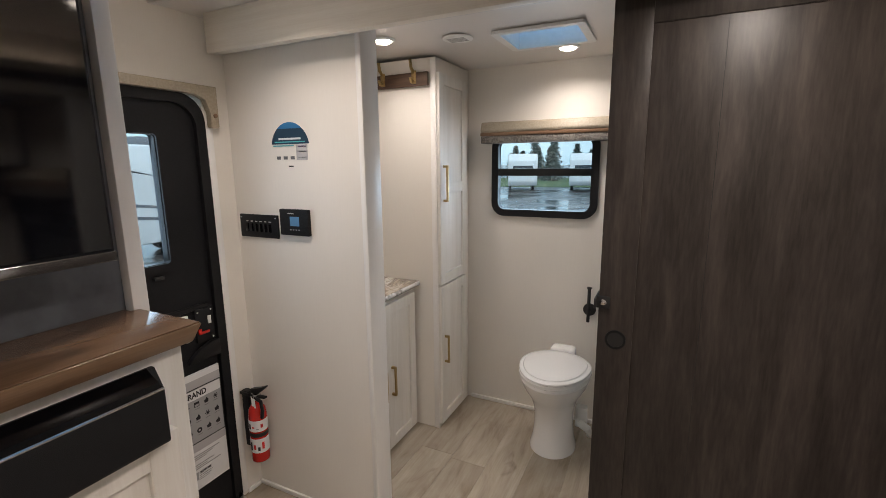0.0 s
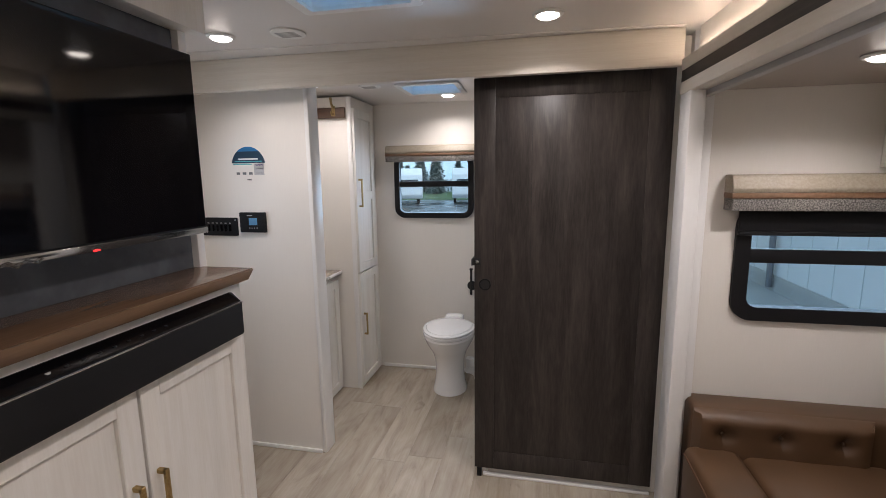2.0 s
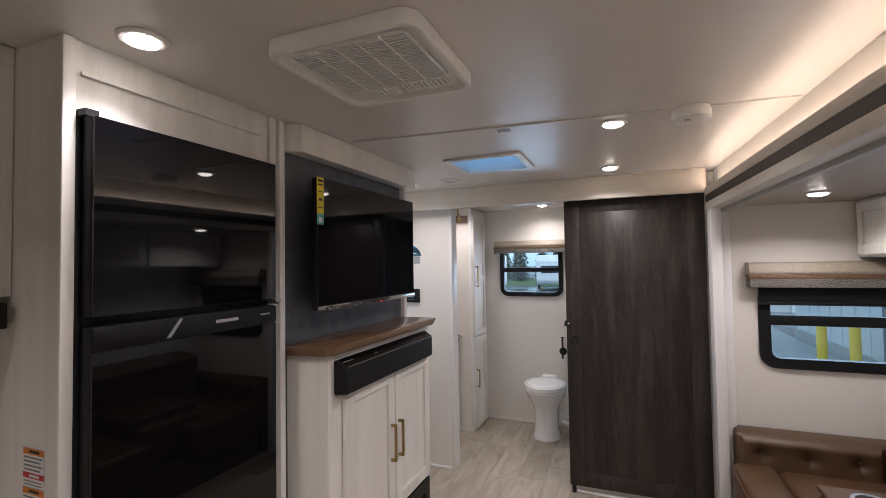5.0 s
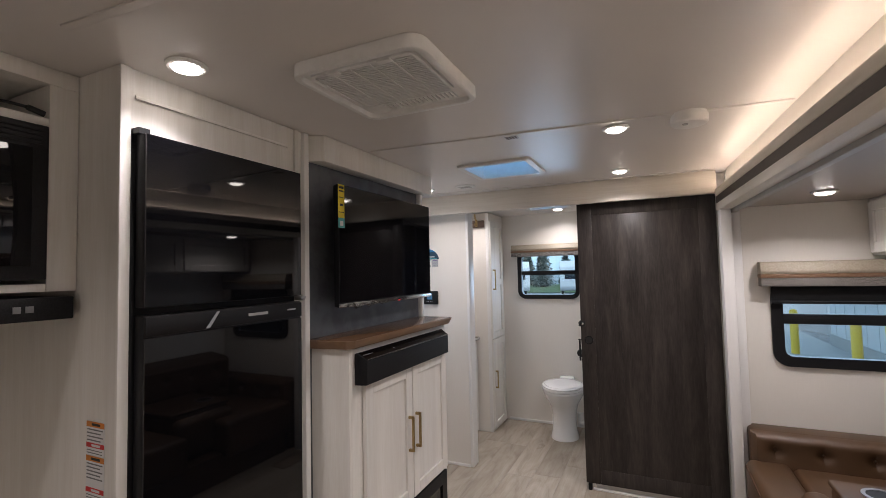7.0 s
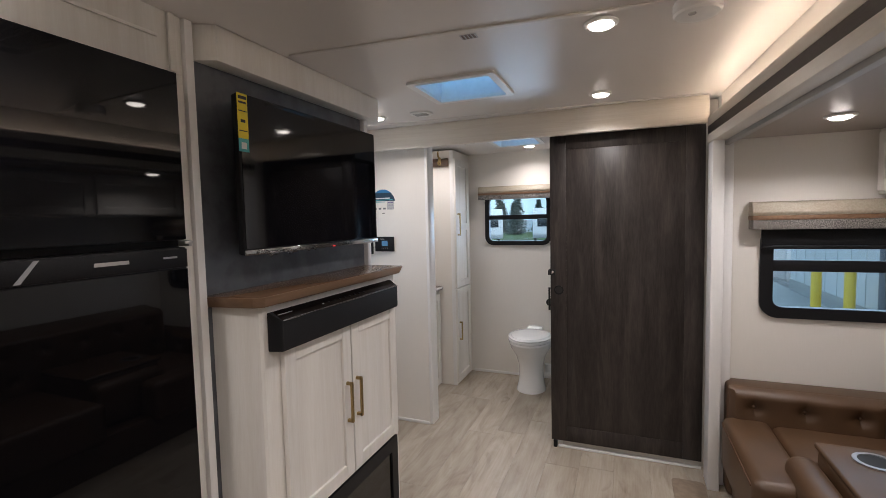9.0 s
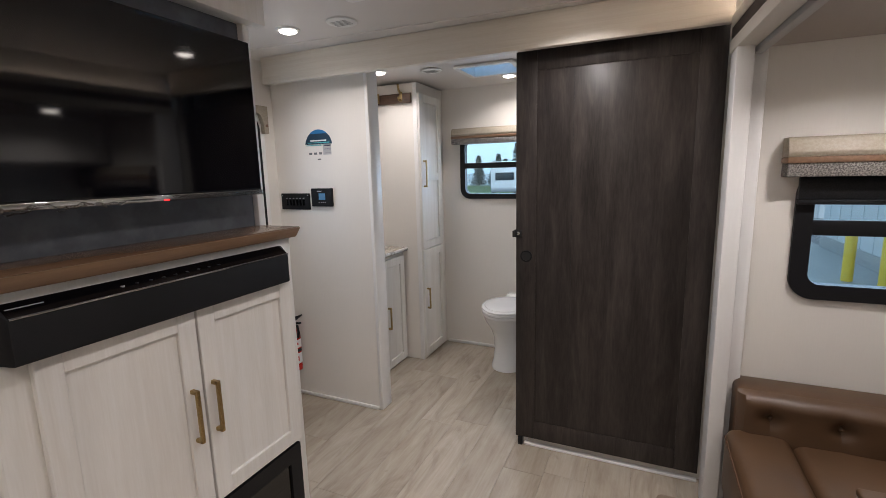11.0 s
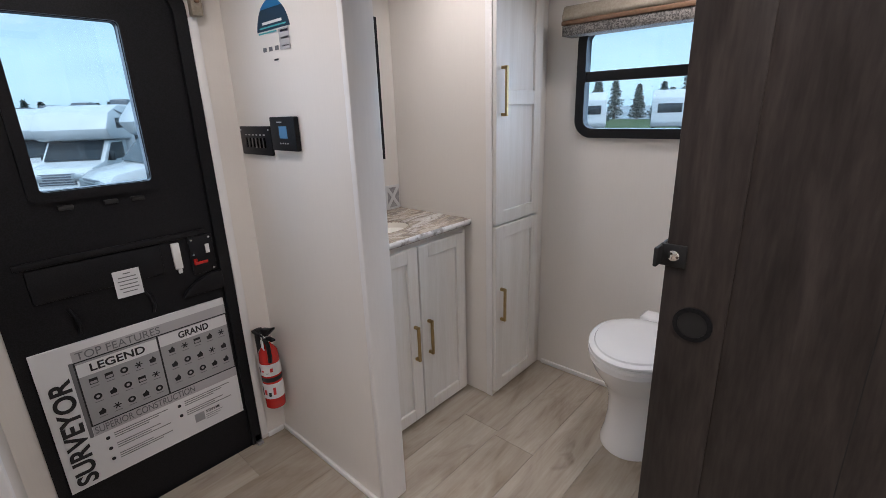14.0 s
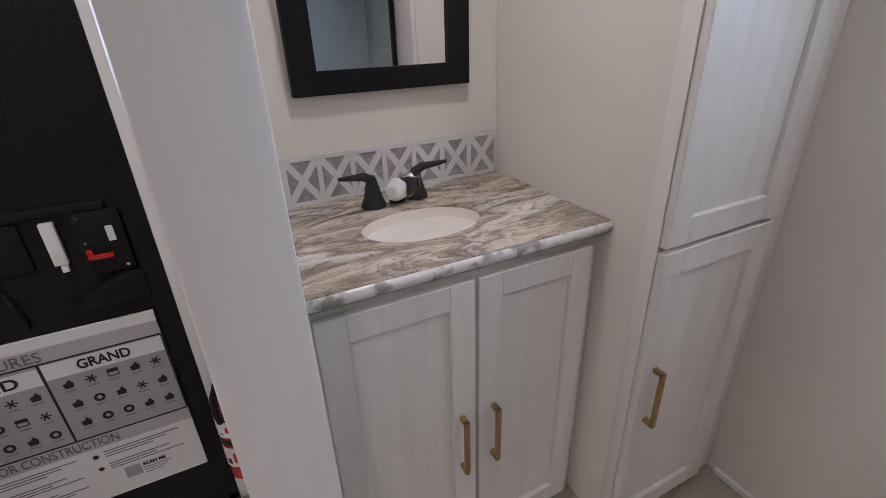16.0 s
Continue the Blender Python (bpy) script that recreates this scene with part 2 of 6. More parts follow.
SCREEN = mat("tv_screen", (0.004, 0.004, 0.006), 0.055, Specular_IOR_Level=0.42)
GRILLE = mat("grille_cloth", (0.008, 0.008, 0.009), 0.6, Specular_IOR_Level=0.2, build=speck_build((0.006, 0.006, 0.007), (0.02, 0.02, 0.022), 900, 0.3))
BRASS = mat("brushed_brass", (0.46, 0.33, 0.15), 0.34, 1.0, build=speck_build((0.40, 0.28, 0.12), (0.52, 0.38, 0.19), 180, 0.03))
CHROME = mat("chrome", (0.75, 0.75, 0.76), 0.12, 1.0)
ALU = mat("brushed_aluminium", (0.55, 0.55, 0.56), 0.35, 1.0)
PORC = mat("porcelain", (0.82, 0.82, 0.82), 0.12, Coat_Weight=0.5)
PLASW = mat("white_plastic", (0.82, 0.81, 0.79), 0.4, build=speck_build((0.80, 0.79, 0.77), (0.84, 0.83, 0.81), 40, 0.02))
GREYP = mat("grey_plastic", (0.45, 0.44, 0.43), 0.5)
SINKM = mat("sink_cream", (0.78, 0.74, 0.66), 0.2)
LEATH = mat("tan_leather", (0.082, 0.043, 0.0205), 0.42, build=leather_build)
SEAM = mat("leather_seam", (0.09, 0.042, 0.02), 0.6)
TANV = mat("tan_valance_vinyl", (0.33, 0.28, 0.215), 0.5, build=speck_build((0.29, 0.245, 0.185), (0.36, 0.31, 0.24), 120, 0.08))
BROWNV = mat("brown_valance_band", (0.175, 0.095, 0.052), 0.5, build=speck_build((0.15, 0.08, 0.042), (0.20, 0.11, 0.062), 120, 0.08))
TWEED = mat("grey_tweed", (0.34, 0.31, 0.29), 0.9, build=speck_build((0.05, 0.045, 0.041), (0.30, 0.278, 0.255), 190, 0.6, 0.42, 0.60))
FLOORM = mat("oak_vinyl_plank", (0.5, 0.44, 0.37), 0.45, build=plank_build)
JOINT = mat("floor_joint", (0.26, 0.215, 0.17), 0.8)
BEAD = mat("rain_bead", (0.55, 0.62, 0.70), 0.15, Alpha=0.35)
MARBEDGE = mat("marble_laminate_edge", (0.74, 0.73, 0.72), 0.22, build=speck_build((0.22, 0.20, 0.18), (0.72, 0.71, 0.70), 22, 0.1, 0.38, 0.50))
MARBLE = mat("marble_laminate", (0.55, 0.5, 0.45), 0.22, build=marble_build)
TILEW = mat("splash_white", (0.72, 0.72, 0.72), 0.3)
TILEG = mat("splash_grey", (0.34, 0.33, 0.335), 0.35, build=speck_build((0.28, 0.27, 0.275), (0.42, 0.41, 0.415), 60, 0.03))
MIRROR = mat("mirror_silver", (0.92, 0.92, 0.93), 0.01, 1.0)
RED = mat("red_enamel", (0.52, 0.018, 0.012), 0.22, Coat_Weight=0.6)
PAPER = mat("paper_white", (0.74, 0.74, 0.74), 0.6)
PAPERG = mat("paper_grey", (0.36, 0.36, 0.365), 0.55)
PAPERS = mat("paper_silver", (0.46, 0.45, 0.46), 0.5)
INK = mat("ink_black", (0.012, 0.012, 0.014), 0.5)
INKG = mat("ink_grey", (0.17, 0.17, 0.175), 0.6)
YELLOW = mat("label_yellow", (0.80, 0.62, 0.02), 0.5)
TEAL = mat("label_teal", (0.08, 0.42, 0.45), 0.5)
BLUE = mat("label_blue", (0.02, 0.16, 0.36), 0.4)
NAVY = mat("label_navy", (0.012, 0.04, 0.075), 0.4)
ORANGE = mat("label_orange", (0.65, 0.22, 0.03), 0.5)
REDP = mat("label_red", (0.6, 0.03, 0.03), 0.5)
PURPLE = mat("label_purple", (0.12, 0.06, 0.25), 0.5)
LCD = mat("lcd_blue", (0.08, 0.2, 0.35), 0.2, Emission_Color=(0.16, 0.42, 0.75, 1), Emission_Strength=0.06)
LEDRED = mat("red_indicator", (0.5, 0.01, 0.01), 0.3, Emission_Color=(1, 0.03, 0.03, 1), Emission_Strength=1.5)
LENS = mat("led_lens", (0.9, 0.88, 0.84), 0.4, Emission_Color=(1.0, 0.92, 0.82, 1), Emission_Strength=14.0)
STRIP = mat("led_strip", (0.9, 0.8, 0.7), 0.4, Emission_Color=(1.0, 0.83, 0.66, 1), Emission_Strength=12.0)
# off-white like CEIL; the slide-out's shade is darkened into its colour
CEILS = mat("slide_ceiling_vinyl_shaded", (0.36, 0.31, 0.275), 0.4, build=ceiling_build)
BEZEL = mat("tv_bezel", (0.45, 0.45, 0.46), 0.12, 0.95)
RUBBER = mat("black_rubber", (0.012, 0.012, 0.012), 0.65)
SHOWERW = mat("shower_acrylic", (0.76, 0.75, 0.74), 0.25)
VENTBLUE = bpy.data.materials.new("blue_vent_lid")
VENTBLUE.use_nodes = True
_nt = VENTBLUE.node_tree
_nt.nodes.remove(_nt.nodes["Principled BSDF"])
_tr = _nt.nodes.new("ShaderNodeBsdfTranslucent")
_tr.inputs[0].default_value = (0.42, 0.66, 0.85, 1)
_nt.links.new(_tr.outputs[0], _nt.nodes["Material Output"].inputs[0])
ASPH = mat("wet_asphalt", (0.085, 0.09, 0.095), 0.3, build=asphalt_build)
CONC = mat("concrete_apron", (0.34, 0.34, 0.33), 0.4, build=speck_build((0.28, 0.28, 0.275), (0.40, 0.40, 0.39), 30, 0.1))
GRASSM = mat("grass", (0.06, 0.10, 0.03), 0.9, build=foliage_build)
# needle green paled towards grey, with the rain haze put into the colour
LEAF = mat("conifer_needles_hazed", (0.09, 0.12, 0.11), 0.8, build=foliage_build)
BARK = mat("bark", (0.10, 0.07, 0.05), 0.9, build=speck_build((0.07, 0.05, 0.035), (0.14, 0.1, 0.07), 20, 0.3))
RVW = mat("rv_white_fibreglass", (0.72, 0.73, 0.74), 0.25, build=speck_build((0.68, 0.69, 0.70), (0.75, 0.76, 0.77), 1.5, 0.0))
RVG = mat("rv_grey_graphic", (0.13, 0.14, 0.16), 0.3)
RVGL = mat("rv_dark_glass", (0.02, 0.025, 0.03), 0.06)
TYRE = mat("tyre_rubber", (0.02, 0.02, 0.02), 0.8)
YELPOST = mat("bollard_yellow", (0.85, 0.56, 0.06), 0.45)
BLDG = mat("building_metal_white", (0.62, 0.63, 0.64), 0.5, build=panel_build((3, 3, 1), 0.92, 0.02))
FLAP = mat("brown_vinyl_flap", (0.25, 0.19, 0.14), 0.5, build=speck_build((0.22, 0.165, 0.12), (0.28, 0.215, 0.16), 25, 0.05))
FIRE = mat("fireplace_glass", (0.012, 0.010, 0.009), 0.08)


def glass_build(m):
    nt = m.node_tree
    nt.nodes.clear()
    out = nt.nodes.new("ShaderNodeOutputMaterial")
    t = nt.nodes.new("ShaderNodeBsdfTransparent")
    t.inputs[0].default_value = (0.82, 0.90, 0.94, 1)
    g = nt.nodes.new("ShaderNodeBsdfGlossy")
    g.inputs["Roughness"].default_value = 0.02
    mx = nt.nodes.new("ShaderNodeMixShader")
    fr = nt.nodes.new("ShaderNodeFresnel")
    nt.links.new(fr.outputs[0], mx.inputs[0])
    nt.links.new(t.outputs[0], mx.inputs[1])
    nt.links.new(g.outputs[0], mx.inputs[2])
    nt.links.new(mx.outputs[0], out.inputs[0])
    return m


GLASS = bpy.data.materials.new("window_glass")
GLASS.use_nodes = True
glass_build(GLASS)
CLEAR = mat("clear_plastic", (0.95, 0.95, 0.95), 0.08, Transmission_Weight=1.0, IOR=1.3)


# ---- mesh helpers ----
def box(bm, x0, x1, y0, y1, z0, z1, bev=0.0, seg=2):
    """One box with rounded edges, added to bm."""
    g = bmesh.ops.create_cube(bm, size=1.0)
    vs = g["verts"]
    for v in vs:
        v.co = Vector(((x0 + x1) / 2 + v.co.x * abs(x1 - x0), (y0 + y1) / 2 + v.co.y * abs(y1 - y0), (z0 + z1) / 2 + v.co.z * abs(z1 - z0)))
    if bev > 0:
        es = list({e for v in vs for e in v.link_edges})
        bmesh.ops.bevel(bm, geom=es, offset=bev, segments=seg, profile=0.5, affect='EDGES')
    return bm


def boxes(*rows, bev=0.0, seg=2):
    bm = bmesh.new()
    for r in rows:
        box(bm, *r, bev=bev, seg=seg)
    return bm


AX = {"x": Matrix.Rotation(radians(90), 4, 'Y'), "y": Matrix.Rotation(radians(-90), 4, 'X'), "z": Matrix.Identity(4)}


def cyl(bm, r, length, at, axis="z", seg=24, r2=None, bev=0.0):
    """A closed cylinder or cone centred at a place."""
    g = bmesh.ops.create_cone(bm, cap_ends=True, segments=seg, radius1=r, radius2=r if r2 is None else r2, depth=length,
                              matrix=Matrix.Translation(at) @ AX[axis])
    if bev > 0:
        rim = [e for e in {e for v in g["verts"] for e in v.link_edges} if any(len(f.verts) > 4 for f in e.link_faces)]
        bmesh.ops.bevel(bm, geom=rim, offset=bev, segments=2, profile=0.5, affect='EDGES')
    return bm


def prism(bm, pts, axis, a0, a1, bev=0.0):
    """A polygon drawn in the plane across axis, drawn out from a0 to a1. Points are (y,z), (x,z) or (x,y)."""
    def put(p, a):
        return {"x": (a, p[0], p[1]), "y": (p[0], a, p[1]), "z": (p[0], p[1], a)}[axis]
    lo = [bm.verts.new(put(p, a0)) for p in pts]
    hi = [bm.verts.new(put(p, a1)) for p in pts]
    fs = [bm.faces.new(lo), bm.faces.new(hi[::-1])]
    n = len(pts)
    for i in range(n):
        fs.append(bm.faces.new((lo[i], hi[i], hi[(i + 1) % n], lo[(i + 1) % n])))
    bmesh.ops.recalc_face_normals(bm, faces=fs)
    if bev > 0:
        bmesh.ops.bevel(bm, geom=list({e for f in fs for e in f.edges}), offset=bev, segments=2, profile=0.5, affect='EDGES')
    return bm


def round_rect(u0, u1, v0, v1, r, seg=6, corners=(1, 1, 1, 1)):
    """Outline of a rectangle with rounded corners: low-low, high-low, high-high, low-high."""
    pts = []
    for k, (cu, cv) in enumerate(((u0 + r, v0 + r), (u1 - r, v0 + r), (u1 - r, v1 - r), (u0 + r, v1 - r))):
        if not corners[k]:
            pts.append(((u0, v0), (u1, v0), (u1, v1), (u0, v1))[k])
            continue
        for i in range(seg + 1):
            a = math.pi + k * math.pi / 2 + i / seg * math.pi / 2
            pts.append((cu + r * math.cos(a), cv + r * math.sin(a)))
    return pts


def ring(bm, outer, inner, axis, a0, a1):
    """A frame between two outlines of equal point count."""
    def put(p, a):
        return {"x": (a, p[0], p[1]), "y": (p[0], a, p[1]), "z": (p[0], p[1], a)}[axis]
    v = [[bm.verts.new(put(p, a)) for p in line] for line in (outer, inner) for a in (a0, a1)]
    n, fs = len(outer), []
    for i in range(n):
        j = (i + 1) % n
        for a, b in ((0, 1), (1, 3), (3, 2), (2, 0)):
            fs.append(bm.faces.new((v[a][i], v[a][j], v[b][j], v[b][i])))
    bmesh.ops.recalc_face_normals(bm, faces=fs)
    return bm


def lathe(bm, prof, at, seg=28, sx=1.0, sy=1.0):
    """A turned body from (radius, height) rows, stretched across by sx, sy."""
    rows = []
    for r, h in prof:
        rows.append([bm.verts.new((at[0] + sx * r * math.cos(2 * math.pi * i / seg), at[1] + sy * r * math.sin(2 * math.pi * i / seg), at[2] + h)) for i in range(seg)])
    fs = []
    for a, b in zip(rows, rows[1:]):
        for i in range(seg):
            fs.append(bm.faces.new((a[i], a[(i + 1) % seg], b[(i + 1) % seg], b[i])))
    fs += [bm.faces.new(rows[0][::-1]), bm.faces.new(rows[-1])]
    bmesh.ops.recalc_face_normals(bm, faces=fs)
    return bm


def tube(bm, pts, r, seg=10, radii=None):
    """A round rod along a line of points."""
    pts = [Vector(p) for p in pts]
    rows = []
    for i, p in enumerate(pts):
        d = (pts[min(i + 1, len(pts) - 1)] - pts[max(i - 1, 0)]).normalized()
        side = d.cross(Vector((0, 0, 1)) if abs(d.z) < 0.9 else Vector((1, 0, 0))).normalized()
        up = side.cross(d)
        rr = radii[i] if radii else r
        rows.append([bm.verts.new(p + rr * (math.cos(2 * math.pi * k / seg) * side + math.sin(2 * math.pi * k / seg) * up)) for k in range(seg)])
    fs = []
    for a, b in zip(rows, rows[1:]):
        for k in range(seg):
            fs.append(bm.faces.new((a[k], a[(k + 1) % seg], b[(k + 1) % seg], b[k])))
    fs += [bm.faces.new(rows[0][::-1]), bm.faces.new(rows[-1])]
    bmesh.ops.recalc_face_normals(bm, faces=fs)
    return bm


def mesh_of(name, bm, material, smooth=True):
    me = bpy.data.meshes.new(name)
    bm.to_mesh(me)
    bm.free()
    me.materials.append(material)
    if smooth:
        me.shade_smooth()
        me.set_sharp_from_angle(angle=radians(32))
    return me


def part(name, bm, material, parent=None, label=""):
    """One mesh object under a thing or a part; places are in the world as long as the parents stand at the origin's turn."""
    ob = new(name, mesh_of(name, bm, material))
    if parent:
        ob.parent = parent
        ob.matrix_parent_inverse = Matrix.Translation(-world_of(parent))
    if label:
        ob["label"] = label
    return ob


BASE = {}


def world_of(ob):
    return BASE.get(ob.name, Vector((0, 0, 0)))


def thing(name, at, label, category, group="", kind=""):
    """An empty at the base of a thing, to carry its parts."""
    ob = new(name)
    ob.empty_display_size = 0.05
    ob.location = at
    BASE[ob.name] = Vector(at)
    return tagged(ob, label, category, group, kind)


def solid(name, bm, material, label, category, group="", kind=""):
    """A thing that is a single mesh."""
    return tagged(part(name, bm, material), label, category, group, kind)


def structure(name, bm, material, label="", category=""):
    return tagged(part(name, bm, material), label, category, kind="structure")


def letters(text, size, m, material, parent=None, name="lettering", bold=0.0, width=None, label=""):
    """Flat lettering as a mesh, its middle at the pose m, facing along the pose's z."""
    cu = bpy.data.curves.new(name, 'FONT')
    cu.body, cu.size, cu.align_x, cu.align_y, cu.extrude, cu.offset = text, size, 'CENTER', 'CENTER', 0.0004, bold
    tmp = bpy.data.objects.new("tmp", cu)
    scene.collection.objects.link(tmp)
    me = bpy.data.meshes.new_from_object(tmp.evaluated_get(bpy.context.evaluated_depsgraph_get()))
    bpy.data.objects.remove(tmp)
    bpy.data.curves.remove(cu)
    if width:
        xs = [v.co.x for v in me.vertices]
        k = width / max(1e-6, max(xs) - min(xs))
        me.transform(Matrix.Diagonal((k, 1, 1, 1)))
    me.transform(m)
    me.materials.clear()
    me.materials.append(material)
    ob = new(name, me)
    if parent:
        ob.parent = parent
        ob.matrix_parent_inverse = Matrix.Translation(-world_of(parent))
    if label:
        ob["label"] = label
    return ob

# ---- large structure ----
WX, EX, NY, SY, CZ = -1.36, 0.96, 2.66, -3.30, 2.0


def wall_around(axis, a0, a1, u0, u1, z0, z1, holes):
    """A wall slab across axis, cut through by rectangular openings that do not share heights of their sides."""
    bm = bmesh.new()

    def add(p0, p1, q0, q1):
        if p1 - p0 > 1e-4 and q1 - q0 > 1e-4:
            box(bm, *((a0, a1, p0, p1) if axis == "x" else (p0, p1, a0, a1)), q0, q1)
    u = u0
    for h0, h1, k0, k1 in sorted(holes):
        add(u, h0, z0, z1)
        add(h0, h1, z0, k0)
        add(h0, h1, k1, z1)
        u = h1
    add(u, u1, z0, z1)
    return bm


DOOR_Y0, DOOR_Y1, DOOR_Z1 = 0.80, 1.405, 1.715
DOOR_SET = -0.020
structure("wall_west", wall_around("x", WX - 0.05, WX, SY, NY, -0.08, CZ, [(DOOR_Y0 + DOOR_SET, DOOR_Y1 + DOOR_SET, -0.06, DOOR_Z1)]), WALL, "white vinyl side wall with an entry doorway", "wall")
BW = (-0.65, -0.07, 1.160, 1.615)
structure("wall_north", wall_around("y", NY, NY + 0.05, WX - 0.05, EX + 0.05, -0.08, CZ, [(BW[0] + 0.02, BW[1] - 0.02, BW[2] + 0.02, BW[3] - 0.02)]), WALL, "white vinyl rear bathroom wall with a window", "wall")
structure("wall_east", boxes((EX, EX + 0.05, 1.46, NY, -0.08, CZ), (EX, EX + 0.05, SY, -1.96, -0.08, CZ)), WALL, "white vinyl side wall open to the slide-out", "wall")
structure("wall_south", boxes((WX - 0.05, EX + 0.05, SY - 0.05, SY, -0.08, CZ)), WALL, "plain white end wall", "wall")
VENTS = [(-0.35, -0.01, 0.575, 0.895), (-0.415, -0.10, 2.07, 2.34)]
cb = bmesh.new()
y_ = SY - 0.05
for vx0, vx1, vy0, vy1 in VENTS:
    box(cb, WX - 0.05, 1.16, y_, vy0, CZ, CZ + 0.06)
    box(cb, WX - 0.05, vx0, vy0, vy1, CZ, CZ + 0.06)
    box(cb, vx1, 1.16, vy0, vy1, CZ, CZ + 0.06)
    y_ = vy1
    if vy1 < 1.5:
        box(cb, WX - 0.05, 1.16, y_, 1.5, CZ, CZ + 0.06)
        y_ = 1.5
box(cb, WX - 0.05, 1.16, y_, NY + 0.05, CZ, CZ + 0.06)
for v in cb.verts:
    if v.co.y > 1.5:
        v.co.z -= 0.03 * (v.co.y - 1.5) / 1.16
structure("ceiling", cb, CEIL, "off-white satin ceiling panels", "ceiling")
# joint strips across the ceiling
for xa, ya, xb, yb in ((-0.60, 0.075, 1.02, 0.221), (WX, 1.235, 0.90, 1.375), (-0.60, -1.13, 1.06, -1.015)):
    k = 0.011
    tb = prism(bmesh.new(), [(xa, ya - k), (xb, yb - k), (xb, yb + k), (xa, ya + k)], "z", CZ - 0.005, CZ + 0.002, bev=0.002)
    structure("ceiling_trim", tb, CEIL, "thin off-white ceiling joint strip", "trim")

# slide-out box
SX, SZ = 1.93, 1.765
SW = (1.135, 1.80, 0.880, 1.33)
structure("wall_slide_end", wall_around("y", 1.40, 1.45, EX + 0.052, SX + 0.05, -0.08, SZ + 0.05, [(SW[0] + 0.02, SW[1] - 0.02, SW[2] + 0.02, SW[3] - 0.02)]), WALL, "white vinyl end wall of the slide-out", "wall")
structure("wall_slide_outer", boxes((SX, SX + 0.05, -1.95, 1.40, -0.08, SZ + 0.05)), WALL, "white vinyl outer wall of the slide-out", "wall")
structure("wall_slide_front", boxes((EX + 0.052, SX + 0.05, -2.0, -1.95, -0.08, SZ + 0.05)), WALL, "white vinyl front wall of the slide-out", "wall")
structure("ceiling_slide", boxes((EX + 0.052, SX, -1.95, 1.40, SZ, SZ + 0.05)), CEILS, "off-white slide-out ceiling with shade in its taupe colour", "ceiling")
structure("floor_slide", boxes((EX + 0.051, SX, -1.95, 1.40, -0.06, 0.0)), FLOORM, "slide-out floor", "floor")
# jamb and head of the slide opening
structure("slide_jamb", boxes((0.905, 0.957, 1.275, 1.40, 0.0, 1.80), (0.962, 1.008, 1.345, 1.398, 0.0, SZ), bev=0.004), TRIMW, "white wood-grain jamb of the slide-out opening", "trim")

fascia = thing("slide_fascia", (0.90, 0.0, 1.75), "white wood-grain fascia with a dark stripe over the slide-out", "fascia", kind="structure")
FX, SKEW, YF = 0.897, 0.058, 1.383


def along(bm):
    """The slide-out stands a little askew: its opening drifts outwards towards the front."""
    for v in bm.verts:
        v.co.x += SKEW * (YF - v.co.y)
    return bm


part("upper_band", along(boxes((FX, 0.960, -1.94, YF, 1.838, 1.880), bev=0.003)), FASCIA, fascia)
part("stripe", along(boxes((FX + 0.003, 0.960, -1.94, YF, 1.796, 1.838))), STRIPE, fascia, "dark stained stripe")
part("lower_band", along(boxes((FX, 0.960, -1.94, YF, 1.752, 1.796), bev=0.003)), FASCIA, fascia)
part("joint_cover", along(boxes((FX - 0.004, FX - 0.0005, -0.60, -0.575, 1.752, 1.880), bev=0.001)), FASCIA, fascia)
part("seal_lip", along(boxes((0.961, 0.990, -1.94, YF, 1.735, 1.764), bev=0.004)), GREYP, fascia, "grey slide-out seal")
part("light_strip", along(boxes((0.930, 0.940, -1.90, 1.37, 1.8805, 1.885))), STRIP, fascia, "warm glowing light strip")
structure("wall_over_slide", along(boxes((0.961, 1.0, -1.95, YF + 0.02, 1.765, CZ - 0.001))), WALL, "white wall strip above the slide-out fascia", "wall")

# bathroom partition, both sides of the opening, and the header over it
PY0, PY1 = 1.503, 1.592
structure("wall_partition_left", boxes((WX, -0.717, PY0, PY1, 0, 1.996)), WALL, "white vinyl partition beside the bathroom doorway", "wall")
structure("wall_partition_right", boxes((0.16, EX, PY0, PY1, 0, 1.996)), WALL, "white vinyl partition behind the sliding door", "wall")
structure("lintel", boxes((-0.717, 0.16, PY0 + 0.01, PY1 - 0.01, 1.93, 1.996)), WALL, "white board over the bathroom doorway", "trim")
structure("partition_end_trim", boxes((-0.723, -0.698, PY0 - 0.006, PY1 + 0.006, 0, 1.93), bev=0.007), TRIMW, "white vertical end trim of the partition", "trim")
structure("header", boxes((-1.30, 0.905, 1.385, 1.42, 1.86, CZ - 0.001), bev=0.002), HEADER, "cream wood-grain header board over the sliding door", "trim")
structure("door_track", boxes((-1.29, 0.905, 1.470, 1.498, 1.885, 1.93)), ALU, "aluminium sliding door track behind the header", "trim")

# skirting strips
structure("baseboard", boxes((WX + 0.004, -0.725, PY0 - 0.012, PY0 - 0.001, 0, 0.02), bev=0.003), TRIMW, "thin white skirting strip", "baseboard")
structure("baseboard", boxes((-0.775, EX - 0.003, NY - 0.014, NY - 0.001, 0, 0.022), bev=0.003), TRIMW, "thin white skirting strip", "baseboard")
structure("baseboard", boxes((WX + 0.001, WX + 0.012, 1.42, PY0 - 0.014, 0, 0.02), bev=0.003), TRIMW, "thin white skirting strip", "baseboard")

